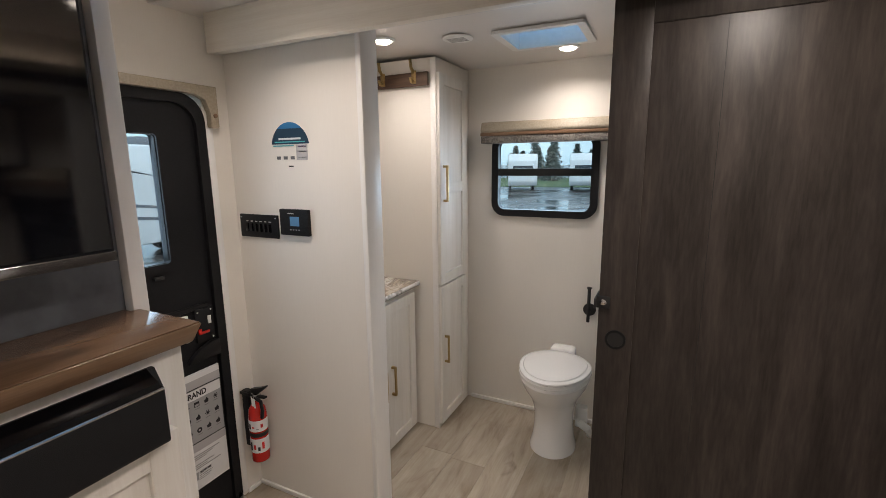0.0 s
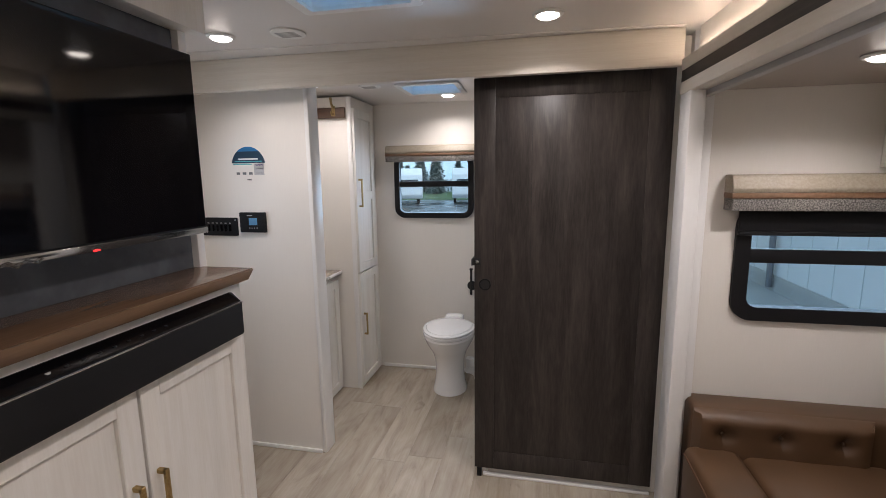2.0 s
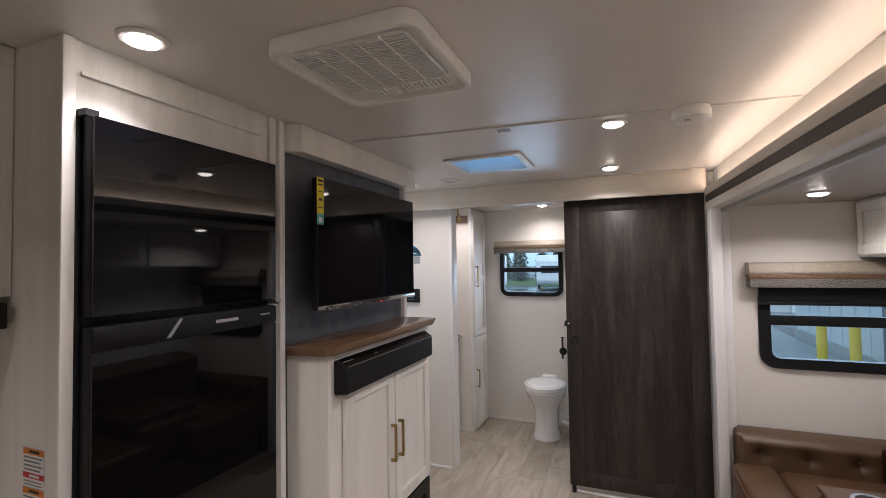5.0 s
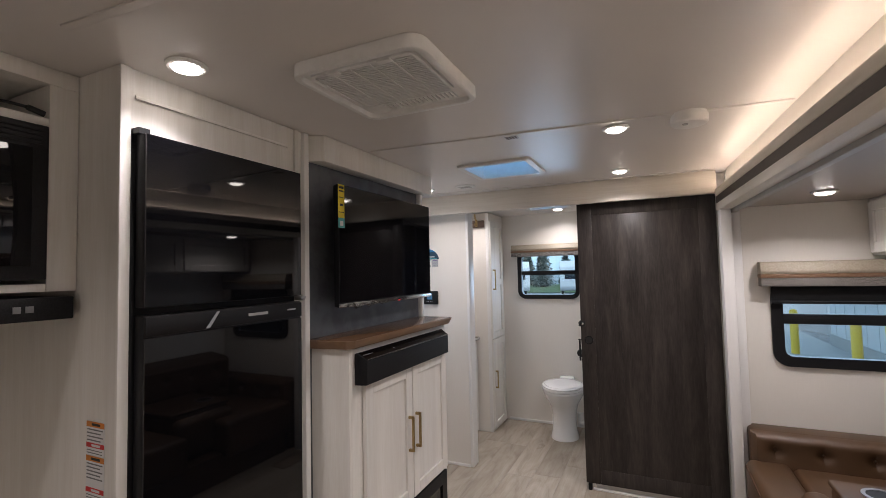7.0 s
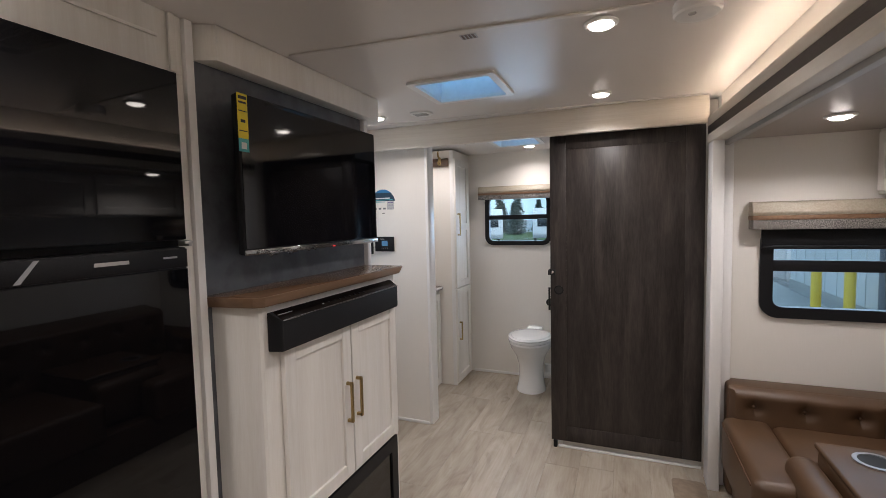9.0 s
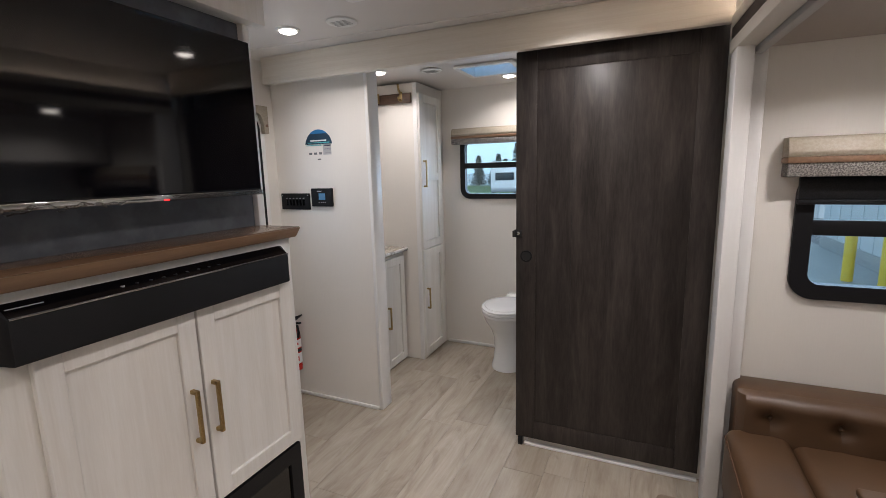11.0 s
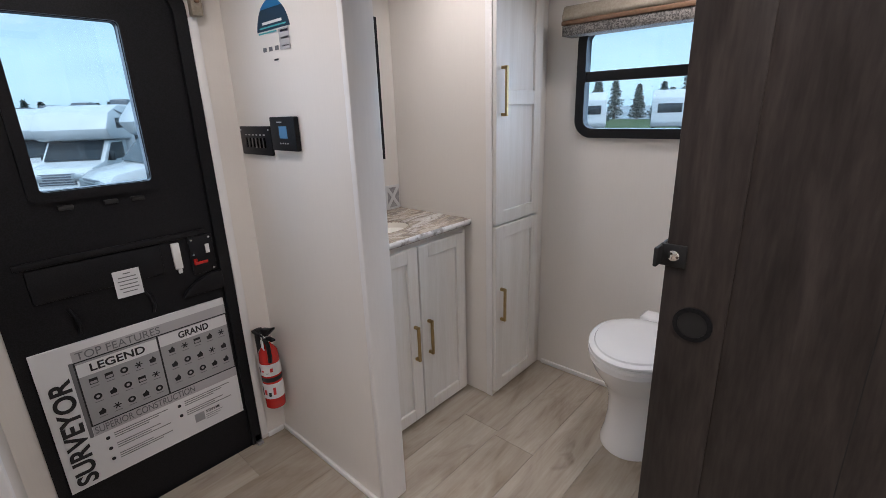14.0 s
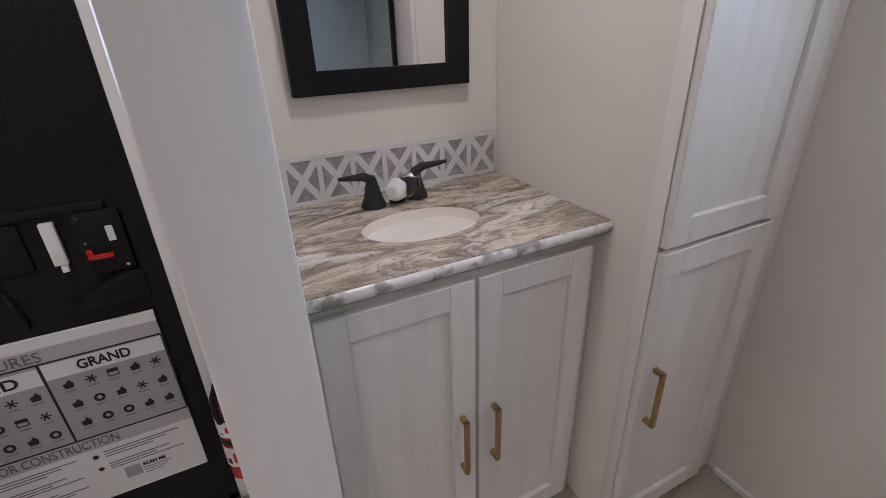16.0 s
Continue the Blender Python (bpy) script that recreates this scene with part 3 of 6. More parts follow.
# wall box that carries the television
TY0, TY1, TVX = -0.270, 0.70, -0.690
structure("wall_tv", boxes((WX + 0.001, TVX - 0.012, TY0, TY1, 0, CZ - 0.001)), WALL, "white wall box behind the television", "wall")
structure("tv_backing_panel", boxes((TVX - 0.011, TVX, TY0 + 0.001, TY1 - 0.03, 0, CZ - 0.002)), CHAR, "charcoal fabric-look accent panel", "wall panel")
structure("tv_wall_edge_trim", boxes((TVX - 0.030, TVX + 0.022, TY1 - 0.028, TY1 + 0.004, 0, CZ - 0.002), bev=0.004), TRIMW, "white edge trim of the television wall", "trim")
structure("tv_wall_edge_trim", boxes((TVX - 0.05, TVX + 0.024, TY0 - 0.028, TY0 - 0.001, 0, CZ - 0.002), bev=0.003), TRIMW, "white upright trim beside the fridge", "trim")
structure("tv_wall_cornice", prism(bmesh.new(), [(TVX + 0.001, -0.262), (-0.622, -0.228), (-0.622, 0.735), (TVX + 0.026, 0.735), (TVX + 0.026, TY1 + 0.006), (TVX + 0.001, TY1 - 0.032)], "z", 1.893, CZ - 0.002, bev=0.002), CABW, "white box cornice over the television", "trim")

# fridge enclosure
FRX = -0.680
fe = bmesh.new()
box(fe, WX + 0.001, FRX, -0.971, -0.951, 0, CZ - 0.001)
box(fe, WX + 0.001, FRX, -0.950, TY0 - 0.03, 1.835, CZ - 0.001)
box(fe, FRX - 0.018, FRX, -0.950, -0.949, 0, 1.834)
box(fe, FRX - 0.018, FRX, -0.352, TY0 - 0.03, 0, 1.834)
box(fe, FRX - 0.018, FRX, -0.948, -0.353, 0, 0.08)
structure("fridge_surround", fe, CABW, "white wood-grain fridge enclosure", "cabinet surround")
structure("fridge_surround_trim", boxes((FRX + 0.001, FRX + 0.009, -0.934, -0.377, 1.918, 1.928), (FRX + 0.001, FRX + 0.012, -0.974, -0.946, 0, CZ - 0.002), (FRX + 0.001, FRX + 0.012, -0.345, -0.325, 1.836, CZ - 0.002), bev=0.003), CABW, "thin white trim of the fridge enclosure", "trim")

# ---- lights of the place ----
# the last four are out of view, added to brighten the fronts
LAMPS = [(0.443, 0.258, CZ), (0.400, 1.125, CZ), (-0.825, 1.080, CZ), (-0.538, -0.885, CZ), (-0.90, 1.95, CZ - 0.014), (-0.20, 2.40, CZ - 0.026), (1.275, 0.925, SZ), (0.46, -0.86, CZ), (0.46, -2.3, CZ), (-0.6, -2.3, CZ), (1.32, -0.5, SZ)]
WATTS = 2.6


def ceiling_lamp(x, y, z):
    t = thing("ceiling_light", (x, y, z), "round white LED ceiling light, switched on", "ceiling light", "ceiling lights")
    bm = bmesh.new()
    lathe(bm, [(0.052, 0.0), (0.052, -0.004), (0.046, -0.008), (0.039, -0.008)][::-1], (x, y, z - 0.001))
    part("rim", bm, PLASW, t)
    bm = bmesh.new()
    lathe(bm, [(0.010, -0.018), (0.024, -0.017), (0.034, -0.013), (0.039, -0.007)], (x, y, z))
    part("lens", bm, LENS, t, "glowing frosted lens")
    lamp_disc(x, y, z - 0.026, WATTS * (0.70 if y > 1.6 else 1.1 if x > 1.2 else 0.5 if x < 0 and -1 < y < 0 else 0.9 if x < 0 else 1.1), 0.10, 104 if x < 0 and -1 < y < 0 else 145)


for p in LAMPS:
    ceiling_lamp(*p)

# ---- cabinets and furniture of the main room ----
def shaker(bm, axis, a, out, u0, u1, z0, z1, rail=0.055, thick=0.019, sink=0.011):
    """A shaker door leaf on the plane axis=a, its face proud by thick in direction out: frame of four rails and a sunk panel."""
    f = a + out * thick
    p = a + out * (thick - sink)

    def add(p0, p1, q0, q1, face, bev=0.002):
        lo, hi = min(a, face), max(a, face)
        box(bm, *((lo, hi, p0, p1) if axis == "x" else (p0, p1, lo, hi)), q0, q1, bev=bev, seg=1)
    add(u0, u0 + rail, z0, z1, f)
    add(u1 - rail, u1, z0, z1, f)
    add(u0 + rail - 0.001, u1 - rail + 0.001, z0, z0 + rail, f - out * 0.0004)
    add(u0 + rail - 0.001, u1 - rail + 0.001, z1 - rail, z1, f - out * 0.0004)
    add(u0 + rail - 0.002, u1 - rail + 0.002, z0 + rail - 0.002, z1 - rail + 0.002, p, 0)
    return bm


def handle(x, y, z, length, out, axis, parent):
    """A square brass bar pull, upright, on two feet."""
    w, d = 0.006, 0.028
    rows = []
    for zz, h in ((z, length), ):
        rows.append((d - 0.010, d, zz - h / 2, zz + h / 2))
    rows.append((0, d - 0.001, z - length / 2, z - length / 2 + 0.012))
    rows.append((0, d - 0.001, z + length / 2 - 0.012, z + length / 2))
    bm = bmesh.new()
    for a0, a1, z0, z1 in rows:
        if axis == "x":
            x0, x1 = sorted((x + out * a0, x + out * a1))
            box(bm, x0, x1, y - w, y + w, z0, z1, bev=0.0015, seg=1)
        else:
            y0, y1 = sorted((y + out * a0, y + out * a1))
            box(bm, x - w, x + w, y0, y1, z0, z1, bev=0.0015, seg=1)
    return part("handle", bm, BRASS, parent, "brushed brass bar handle")


# media cabinet under the television
CX = -0.525
mc = thing("media_cabinet", (-0.59, 0.22, 0), "white wood-grain media cabinet with two doors over a fireplace", "cabinet")
bm = bmesh.new()
plan = [(TVX + 0.001, -0.238), (CX - 0.016, -0.212), (CX - 0.006, -0.208), (CX, -0.199), (CX, 0.660), (CX - 0.004, 0.667), (TVX + 0.001, 0.667)]
prism(bm, plan, "z", 0.0, 1.146)
part("body", bm, CABW, mc)
for y0, y1, hy in ((-0.132, 0.247, 0.211), (0.255, 0.630, 0.279)):
    d = part("door", shaker(bmesh.new(), "x", CX + 0.001, 1, y0, y1, 0.380, 1.0), CABW, mc)
    handle(CX + 0.019, hy, 0.689, 0.162, 1, "x", d)
bm = bmesh.new()
ring(bm, [(-0.125, 0.03), (0.615, 0.03), (0.615, 0.370), (-0.125, 0.370)], [(-0.07, 0.085), (0.56, 0.085), (0.56, 0.31), (-0.07, 0.31)], "x", CX + 0.001, CX + 0.020)
fp = thing("electric_fireplace", (CX, 0.27, 0.03), "black glass-fronted electric fireplace set in the cabinet", "fireplace")
part("frame", bm, BLACK, fp)
part("glass", boxes((CX + 0.001, CX + 0.012, -0.071, 0.561, 0.084, 0.311)), FIRE, fp, "dark glass front")
part("vent_slot", boxes((CX + 0.013, CX + 0.019, 0.20, 0.50, 0.325, 0.338)), GLOSS, fp)

ms = thing("mantel_shelf", (-0.58, 0.23, 1.147), "brown wood mantel shelf with a clipped corner on the media cabinet", "shelf")
SE = [(TVX + 0.002, -0.276), (-0.512, -0.250), (-0.484, -0.226), (-0.484, 0.684), (TVX + 0.024, 0.684), (TVX + 0.024, 0.667), (TVX + 0.002, 0.667)]
SB = [(TVX + 0.002, -0.258), (-0.522, -0.236), (-0.498, -0.214), (-0.498, 0.672), (TVX + 0.024, 0.672), (TVX + 0.024, 0.667), (TVX + 0.002, 0.667)]


def tapered(bm, low, high, z0, z1, bev):
    """A board whose edge leans out from its lower outline to its upper one."""
    a = [bm.verts.new((x, y, z0)) for x, y in low]
    b = [bm.verts.new((x, y, z1)) for x, y in high]
    n = len(a)
    fs_ = [bm.faces.new(a[::-1]), bm.faces.new(b)] + [bm.faces.new((a[i], a[(i + 1) % n], b[(i + 1) % n], b[i])) for i in range(n)]
    bmesh.ops.recalc_face_normals(bm, faces=fs_)
    bmesh.ops.bevel(bm, geom=list({e for f in fs_ for e in f.edges}), offset=bev, segments=2, profile=0.5, affect='EDGES')
    return bm


part("board", tapered(bmesh.new(), SB, SE, 1.147, 1.181, 0.003), SHELFE, ms, "tan bevelled edge")
part("top_board", prism(bmesh.new(), [(TVX + 0.003, -0.272), (-0.514, -0.247), (-0.4875, -0.224), (-0.4875, 0.681), (TVX + 0.025, 0.681), (TVX + 0.025, 0.666), (TVX + 0.003, 0.666)], "z", 1.1812, 1.1835, bev=0.001), SHELFW, ms)

sb = thing("soundbar", (-0.50, 0.205, 1.0), "long black soundbar on the front of the media cabinet", "soundbar")
BY0, BY1, BF = -0.182, 0.608, -0.472
bm = bmesh.new()
prism(bm, [(CX + 0.002, 1.000), (BF - 0.004, 1.000), (BF, 1.006), (BF, 1.098), (CX + 0.012, 1.123), (CX + 0.002, 1.123)], "y", BY0, BY1, bev=0.002)
for v in bm.verts:
    lean = max(0.0, (v.co.x - CX - 0.012) / 0.045)
    v.co.y += 0.013 * lean if v.co.y < 0.2 else -0.013 * lean
part("body", bm, GRILLE, sb)
bm = bmesh.new()
prism(bm, [(BF + 0.0006, 1.0990), (CX + 0.012, 1.1245), (CX + 0.012, 1.1233), (BF + 0.0006, 1.0975)], "y", BY0 + 0.014, BY1 - 0.014)
part("gloss_top", bm, GLOSS, sb, "glossy black top strip")
# added metal rod that draws the bright reflection along the front edge
part("edge_bead", tube(bmesh.new(), [(BF + 0.0002, BY0 + 0.014, 1.0985), (BF + 0.0002, BY1 - 0.014, 1.0985)], 0.0026, 10), BEZEL, sb, "thin metal bead standing in for the highlight along the edge")
for i in range(9):
    part("button", cyl(bmesh.new(), 0.005, 0.003, (BF - 0.020, 0.06 + i * 0.034, 1.1105), "z", 12), GREYP if i == 0 else BLACK, sb)
part("badge", boxes((BF - 0.030, BF - 0.023, BY0 + 0.02, BY0 + 0.085, 1.1135, 1.1152)), GREYP, sb, "small grey badge")

tv = thing("television", (-0.59, 0.22, 1.3), "large black flat television, switched off, with energy label", "television")
TX = -0.575
bm = bmesh.new()
prism(bm, [(TX - 0.028, 1.307), (TX - 0.002, 1.302), (TX - 0.002, 1.803), (TX - 0.028, 1.797)], "y", -0.203, 0.607, bev=0.004)
part("case", bm, BLACK, tv)
part("screen", boxes((TX - 0.0018, TX, -0.197, 0.601, 1.324, 1.798)), SCREEN, tv, "dark glossy screen")
part("bottom_strip", boxes((TX - 0.004, TX + 0.003, -0.203, 0.607, 1.303, 1.320), bev=0.002), BEZEL, tv, "thin shiny lower bezel")
part("wall_bracket", boxes((TVX + 0.001, TX - 0.029, 0.0, 0.40, 1.40, 1.70), bev=0.004), BLACK, tv)
part("indicator", boxes((TX + 0.003, TX + 0.0045, 0.247, 0.262, 1.304, 1.308)), LEDRED, tv, "red standby light")
lab = part("energy_label", boxes((TX + 0.0005, TX + 0.0015, -0.208, -0.168, 1.664, 1.800)), YELLOW, tv, "yellow energy label")
part("label_foot", boxes((TX + 0.0005, TX + 0.0018, -0.208, -0.168, 1.624, 1.6635)), TEAL, tv, "teal foot of the energy label")
for z, h, w in ((1.788, 0.010, 0.032), (1.773, 0.006, 0.030), (1.747, 0.003, 0.032), (1.717, 0.009, 0.018), (1.687, 0.003, 0.032)):
    part("print_bar", boxes((TX + 0.0016, TX + 0.0022, -0.188 - w / 2, -0.188 + w / 2, z - h / 2, z + h / 2)), INK, lab)
part("print_bar", boxes((TX + 0.0019, TX + 0.0024, -0.198, -0.178, 1.632, 1.652)), PAPER, lab)
bm = bmesh.new()
pts = []
for i in range(26):
    u = i / 25
    pts.append((TX + 0.004 + 0.004 * math.sin(i * 1.9), -0.16 + 0.30 * u, 1.306 + 0.010 * math.sin(i * 0.8) * (1 - u) + 0.004 * math.sin(i * 2.3)))
tube(bm, pts, 0.006, 6, [0.003 + 0.005 * abs(math.sin(i * 1.3)) * (1 - i / 30) for i in range(26)])
part("film_scrap", bm, CLEAR, tv, "loose clear protective film")

# fridge
fr = thing("fridge", (-0.75, -0.63, 0.08), "tall glossy black two-door fridge built into the enclosure", "fridge")
part("body", boxes((WX + 0.1, -0.667, -0.947, -0.354, 0.09, 1.832), bev=0.004), BLACK, fr)
FD = -0.622
for nm, z0, z1 in (("freezer_door", 1.362, 1.818), ("fridge_door", 0.12, 1.342)):
    d = part(nm, boxes((-0.664, FD - 0.004, -0.937, -0.366, z0, z1), bev=0.004), BLACK, fr)
    part("glass_face", boxes((FD - 0.0038, FD, -0.935, -0.368, z0 + 0.002, z1 - (0.002 if z0 > 1 else 0.06))), GLOSS, d, "mirror-black glass face")
    if z0 < 1:
        part("grip_rail", boxes((FD - 0.0036, FD + 0.002, -0.935, -0.368, z1 - 0.055, z1 - 0.004), bev=0.002), BLACK, d, "black pocket-grip rail")
        bm = bmesh.new()
        prism(bm, [(-0.750, z1 - 0.052), (-0.715, z1 - 0.006), (-0.725, z1 - 0.006), (-0.762, z1 - 0.052)], "x", FD + 0.0021, FD + 0.0032)
        part("chrome_slash", bm, ALU, d)
        part("badge", boxes((FD + 0.0021, FD + 0.003, -0.610, -0.530, z1 - 0.032, z1 - 0.023)), GREYP, d, "small silver badge bar")
        part("badge", boxes((FD + 0.0021, FD + 0.003, -0.440, -0.400, z1 - 0.028, z1 - 0.023)), ALU, d)
part("hinge", boxes((-0.66, FD + 0.006, -0.364, -0.355, 1.344, 1.361), (-0.637, FD + 0.012, -0.380, -0.355, 1.351, 1.359), bev=0.001), ALU, fr, "chrome door hinge")
part("hinge", boxes((-0.678, -0.640, -0.944, -0.915, 1.819, 1.834)), BLACK, fr)

# warning labels on the side of the enclosure
for i, (z, h) in enumerate(((1.028, 0.086), (0.928, 0.112), (0.812, 0.112))):
    t = thing("warning_label", (-0.76, -0.972, z), "small white warning label with orange and red bars", "label", "warning labels")
    part("sheet", boxes((-0.799, -0.721, -0.9724, -0.9713, z - h / 2, z + h / 2)), PAPER, t)
    part("title_bar", boxes((-0.799, -0.721, -0.9730, -0.9726, z + h / 2 - 0.014, z + h / 2)), ORANGE, t, "orange bar")
    part("red_bar", boxes((-0.799, -0.721, -0.9730, -0.9726, z - h / 2 + 0.020, z - h / 2 + 0.032)), REDP, t, "red bar")
    part("print_bar", boxes((-0.775, -0.738, -0.9734, -0.9731, z + h / 2 - 0.010, z + h / 2 - 0.004)), INK, t)
    part("print_bar", boxes((-0.775, -0.738, -0.9734, -0.9731, z - h / 2 + 0.023, z - h / 2 + 0.029)), PAPER, t)
    for k in range(int(h / 0.02)):
        part("print_bar", boxes((-0.796, -0.727 - 0.010 * (k % 2), -0.9730, -0.9726, z + h / 2 - 0.022 - k * 0.009, z + h / 2 - 0.019 - k * 0.009)), INKG, t)
    for k in range(2):
        part("print_bar", boxes((-0.796, -0.730, -0.9730, -0.9726, z - h / 2 + 0.005 + k * 0.007, z - h / 2 + 0.007 + k * 0.007)), INKG, t)

ob_ = thing("outlet_box", (-0.59, 0.69, 1.01), "small white outlet box on the end of the media cabinet", "outlet")
part("case", boxes((-0.668, -0.630, 0.669, 0.696, 1.000, 1.053), bev=0.004), PLASW, ob_)
part("cover", boxes((-0.664, -0.634, 0.6962, 0.6985, 1.005, 1.048), bev=0.001), PLASW, ob_)

# kitchen upper cabinet with microwave
kc = thing("kitchen_wall_cabinet", (-1.1, -1.6, 1.34), "white wood-grain wall cabinet with an open cubby", "cabinet")
KX = -0.858
bm = boxes((WX + 0.001, KX, -2.3, -0.973, 1.955, CZ - 0.002), (WX + 0.001, KX, -2.3, -1.041, 1.840, 1.862), (WX + 0.001, KX, -1.040, -0.973, 1.41, 1.954),
           (WX + 0.001, KX, -2.3, -1.041, 1.41, 1.43), (WX + 0.001, WX + 0.02, -2.3, -1.041, 1.431, 1.954), bev=0.001)
part("body", bm, CABW, kc)
mw = thing("microwave", (-1.1, -1.35, 1.36), "black built-in microwave under the cubby", "microwave")
part("case", boxes((WX + 0.03, KX + 0.012, -1.66, -1.044, 1.440, 1.838), bev=0.004), BLACK, mw)
part("door_glass", boxes((KX + 0.0125, KX + 0.018, -1.64, -1.080, 1.475, 1.775), bev=0.002), GLOSS, mw, "dark door glass")
for k in range(4):
    part("vent_slat", boxes((KX + 0.0125, KX + 0.016, -1.64, -1.06, 1.786 + k * 0.012, 1.792 + k * 0.012)), BLACK, mw)
hood = thing("range_hood", (-1.05, -1.35, 1.25), "thin black range hood with two switches", "range hood")
part("body", boxes((WX + 0.002, -0.832, -1.66, -0.990, 1.338, 1.396), bev=0.003), BLACK, hood)
for y in (-1.11, -1.085):
    part("switch", boxes((-0.8318, -0.8295, y - 0.008, y + 0.008, 1.360, 1.376)), INKG, hood)
cable = bmesh.new()
tube(cable, [(KX - 0.10, -1.30, 1.905), (KX - 0.06, -1.15, 1.895), (KX - 0.02, -1.11, 1.885), (KX - 0.005, -1.08, 1.880)], 0.004, 8)
tube(cable, [(KX - 0.006, -1.085, 1.880), (KX - 0.002, -1.05, 1.871)], 0.008, 8)
solid("loose_cable", cable, RUBBER, "black cable with plug lying in the cubby", "cable")

# slide-out overhead cabinets
oc = thing("overhead_cabinet", (1.75, 0.0, 1.47), "white wood-grain overhead cabinet along the slide-out wall", "cabinet")
OX = 1.585
part("body", boxes((OX, SX - 0.001, -1.94, 1.398, 1.472, SZ - 0.001), bev=0.002), CABW, oc)
for i in range(5):
    y1 = 1.36 - i * 0.66
    part("door", shaker(bmesh.new(), "x", OX - 0.001, -1, y1 - 0.63, y1, 1.485, 1.745, 0.05), CABW, oc)


# sofa in the slide-out
def cushion(x0, x1, y0, y1, z0, z1, r, puff=0.012, div=10):
    """A padded block: rounded box with gently swollen faces."""
    bm = bmesh.new()
    box(bm, x0, x1, y0, y1, z0, z1, bev=r, seg=4)
    return bm


def tufted(origin, du, dv, dn, w, h, depth, cols, rows, name, parent, arch=0.0):
    """A padded back with buttoned dimples: a grid that sinks at the buttons and along the pleats between them."""
    nu, nv = cols * 10, rows * 10 + 6
    o, du, dv, dn = Vector(origin), Vector(du), Vector(dv), Vector(dn)
    buttons = []
    for r in range(rows):
        for c in range(cols):
            buttons.append(((c + 0.5 + (0.25 if r % 2 else -0.0)) / cols * w, (r + 0.75) / (rows + 0.5) * h))
    bm = bmesh.new()
    grid = []
    for j in range(nv + 1):
        row = []
        for i in range(nu + 1):
            u, v = i / nu * w, j / nv * h
            e = min(u, w - u, v + 0.03, h - v) / 0.04
            d = depth * (1 - max(0.0, 1 - e) ** 2.2 * 0.9)
            for bu, bv in buttons:
                q = math.hypot(u - bu, v - bv)
                d -= 0.026 * math.exp(-(q / 0.022) ** 2) + 0.010 * math.exp(-(q / 0.06) ** 2)
                d -= 0.006 * math.exp(-((u - bu) / 0.007) ** 2) * max(0.0, 1 - abs(v - bv) / 0.16)
            row.append(bm.verts.new(o + du * u + dv * v * (1 + arch * math.sin(math.pi * i / nu)) + dn * d))
        grid.append(row)
    for a, b in zip(grid, grid[1:]):
        for i in range(nu):
            bm.faces.new((a[i], a[i + 1], b[i + 1], b[i]))
    back = [[bm.verts.new(o + du * (i / nu * w) + dv * (j / nv * h) * (1 + arch * math.sin(math.pi * i / nu)) - dn * 0.004) for i in (0, nu)] for j in range(nv + 1)]
    rim = grid[0] + [g[-1] for g in grid[1:]] + grid[-1][-2::-1] + [g[0] for g in grid[-2:0:-1]]
    base = []
    for v in rim:
        k = (v.co - o).dot(dn)
        base.append(bm.verts.new(v.co - dn * k))
    n = len(rim)
    for i in range(n):
        bm.faces.new((rim[i], base[i], base[(i + 1) % n], rim[(i + 1) % n]))
    bm.faces.new(base)
    for r in back:
        for v in r:
            bm.verts.remove(v)
    bmesh.ops.recalc_face_normals(bm, faces=bm.faces[:])
    ob = part(name, bm, LEATH, parent)
    for bu, bv in buttons:
        b2 = bmesh.new()
        bmesh.ops.create_uvsphere(b2, u_segments=10, v_segments=6, radius=0.009, matrix=Matrix.Translation(o + du * bu + dv * bv + dn * (depth - 0.034)))
        part("button", b2, LEATH, ob)
    return ob


sofa = thing("sofa", (1.3, 0.9, 0), "tan leather button-tufted corner sofa with a cup-holder console", "sofa")
part("base", boxes((1.0, SX - 0.005, -1.2, 1.22, 0.0, 0.20), bev=0.01), LEATH, sofa)
part("back_block", cushion(0.985, SX - 0.01, 1.245, 1.395, 0.0, 0.562, 0.028), LEATH, sofa)
tufted((0.987, 1.250, 0.385), (1, 0, 0), (0, 0, 1), (0, -1, 0), 0.60, 0.178, 0.050, 3, 1, "backrest", sofa, 0.0)
part("end_cushion", cushion(0.953, 1.150, 0.62, 1.243, 0.16, 0.418, 0.04), LEATH, sofa)
part("seat", cushion(1.152, 1.64, 0.62, 1.243, 0.16, 0.405, 0.035), LEATH, sofa)
pts_ = [(0.9545, 0.66, 0.386), (0.9545, 1.21, 0.386)]
part("piping", tube(bmesh.new(), pts_, 0.004, 6), SEAM, sofa)
tufted((1.90, 1.24, 0.36), (0, -1, 0), (0, 0, 1), (-1, 0, 0), 2.0, 0.40, 0.27, 9, 2, "long_backrest", sofa)
console = part("console", cushion(1.205, 1.66, 0.38, 0.84, 0.17, 0.485, 0.022), LEATH, sofa)
part("console_lid", cushion(1.200, 1.66, 0.37, 0.85, 0.482, 0.505, 0.009), LEATH, console)
part("arm_pad", cushion(1.085, 1.195, 0.36, 0.80, 0.20, 0.475, 0.045), LEATH, sofa)
bm = bmesh.new()
ring(bm, [(1.345 + 0.066 * math.cos(a * math.pi / 16), 0.735 + 0.066 * math.sin(a * math.pi / 16)) for a in range(32)],
     [(1.345 + 0.052 * math.cos(a * math.pi / 16), 0.735 + 0.052 * math.sin(a * math.pi / 16)) for a in range(32)], "z", 0.5055, 0.511)
part("cup_rim", bm, ALU, console, "metal cup-holder rim")
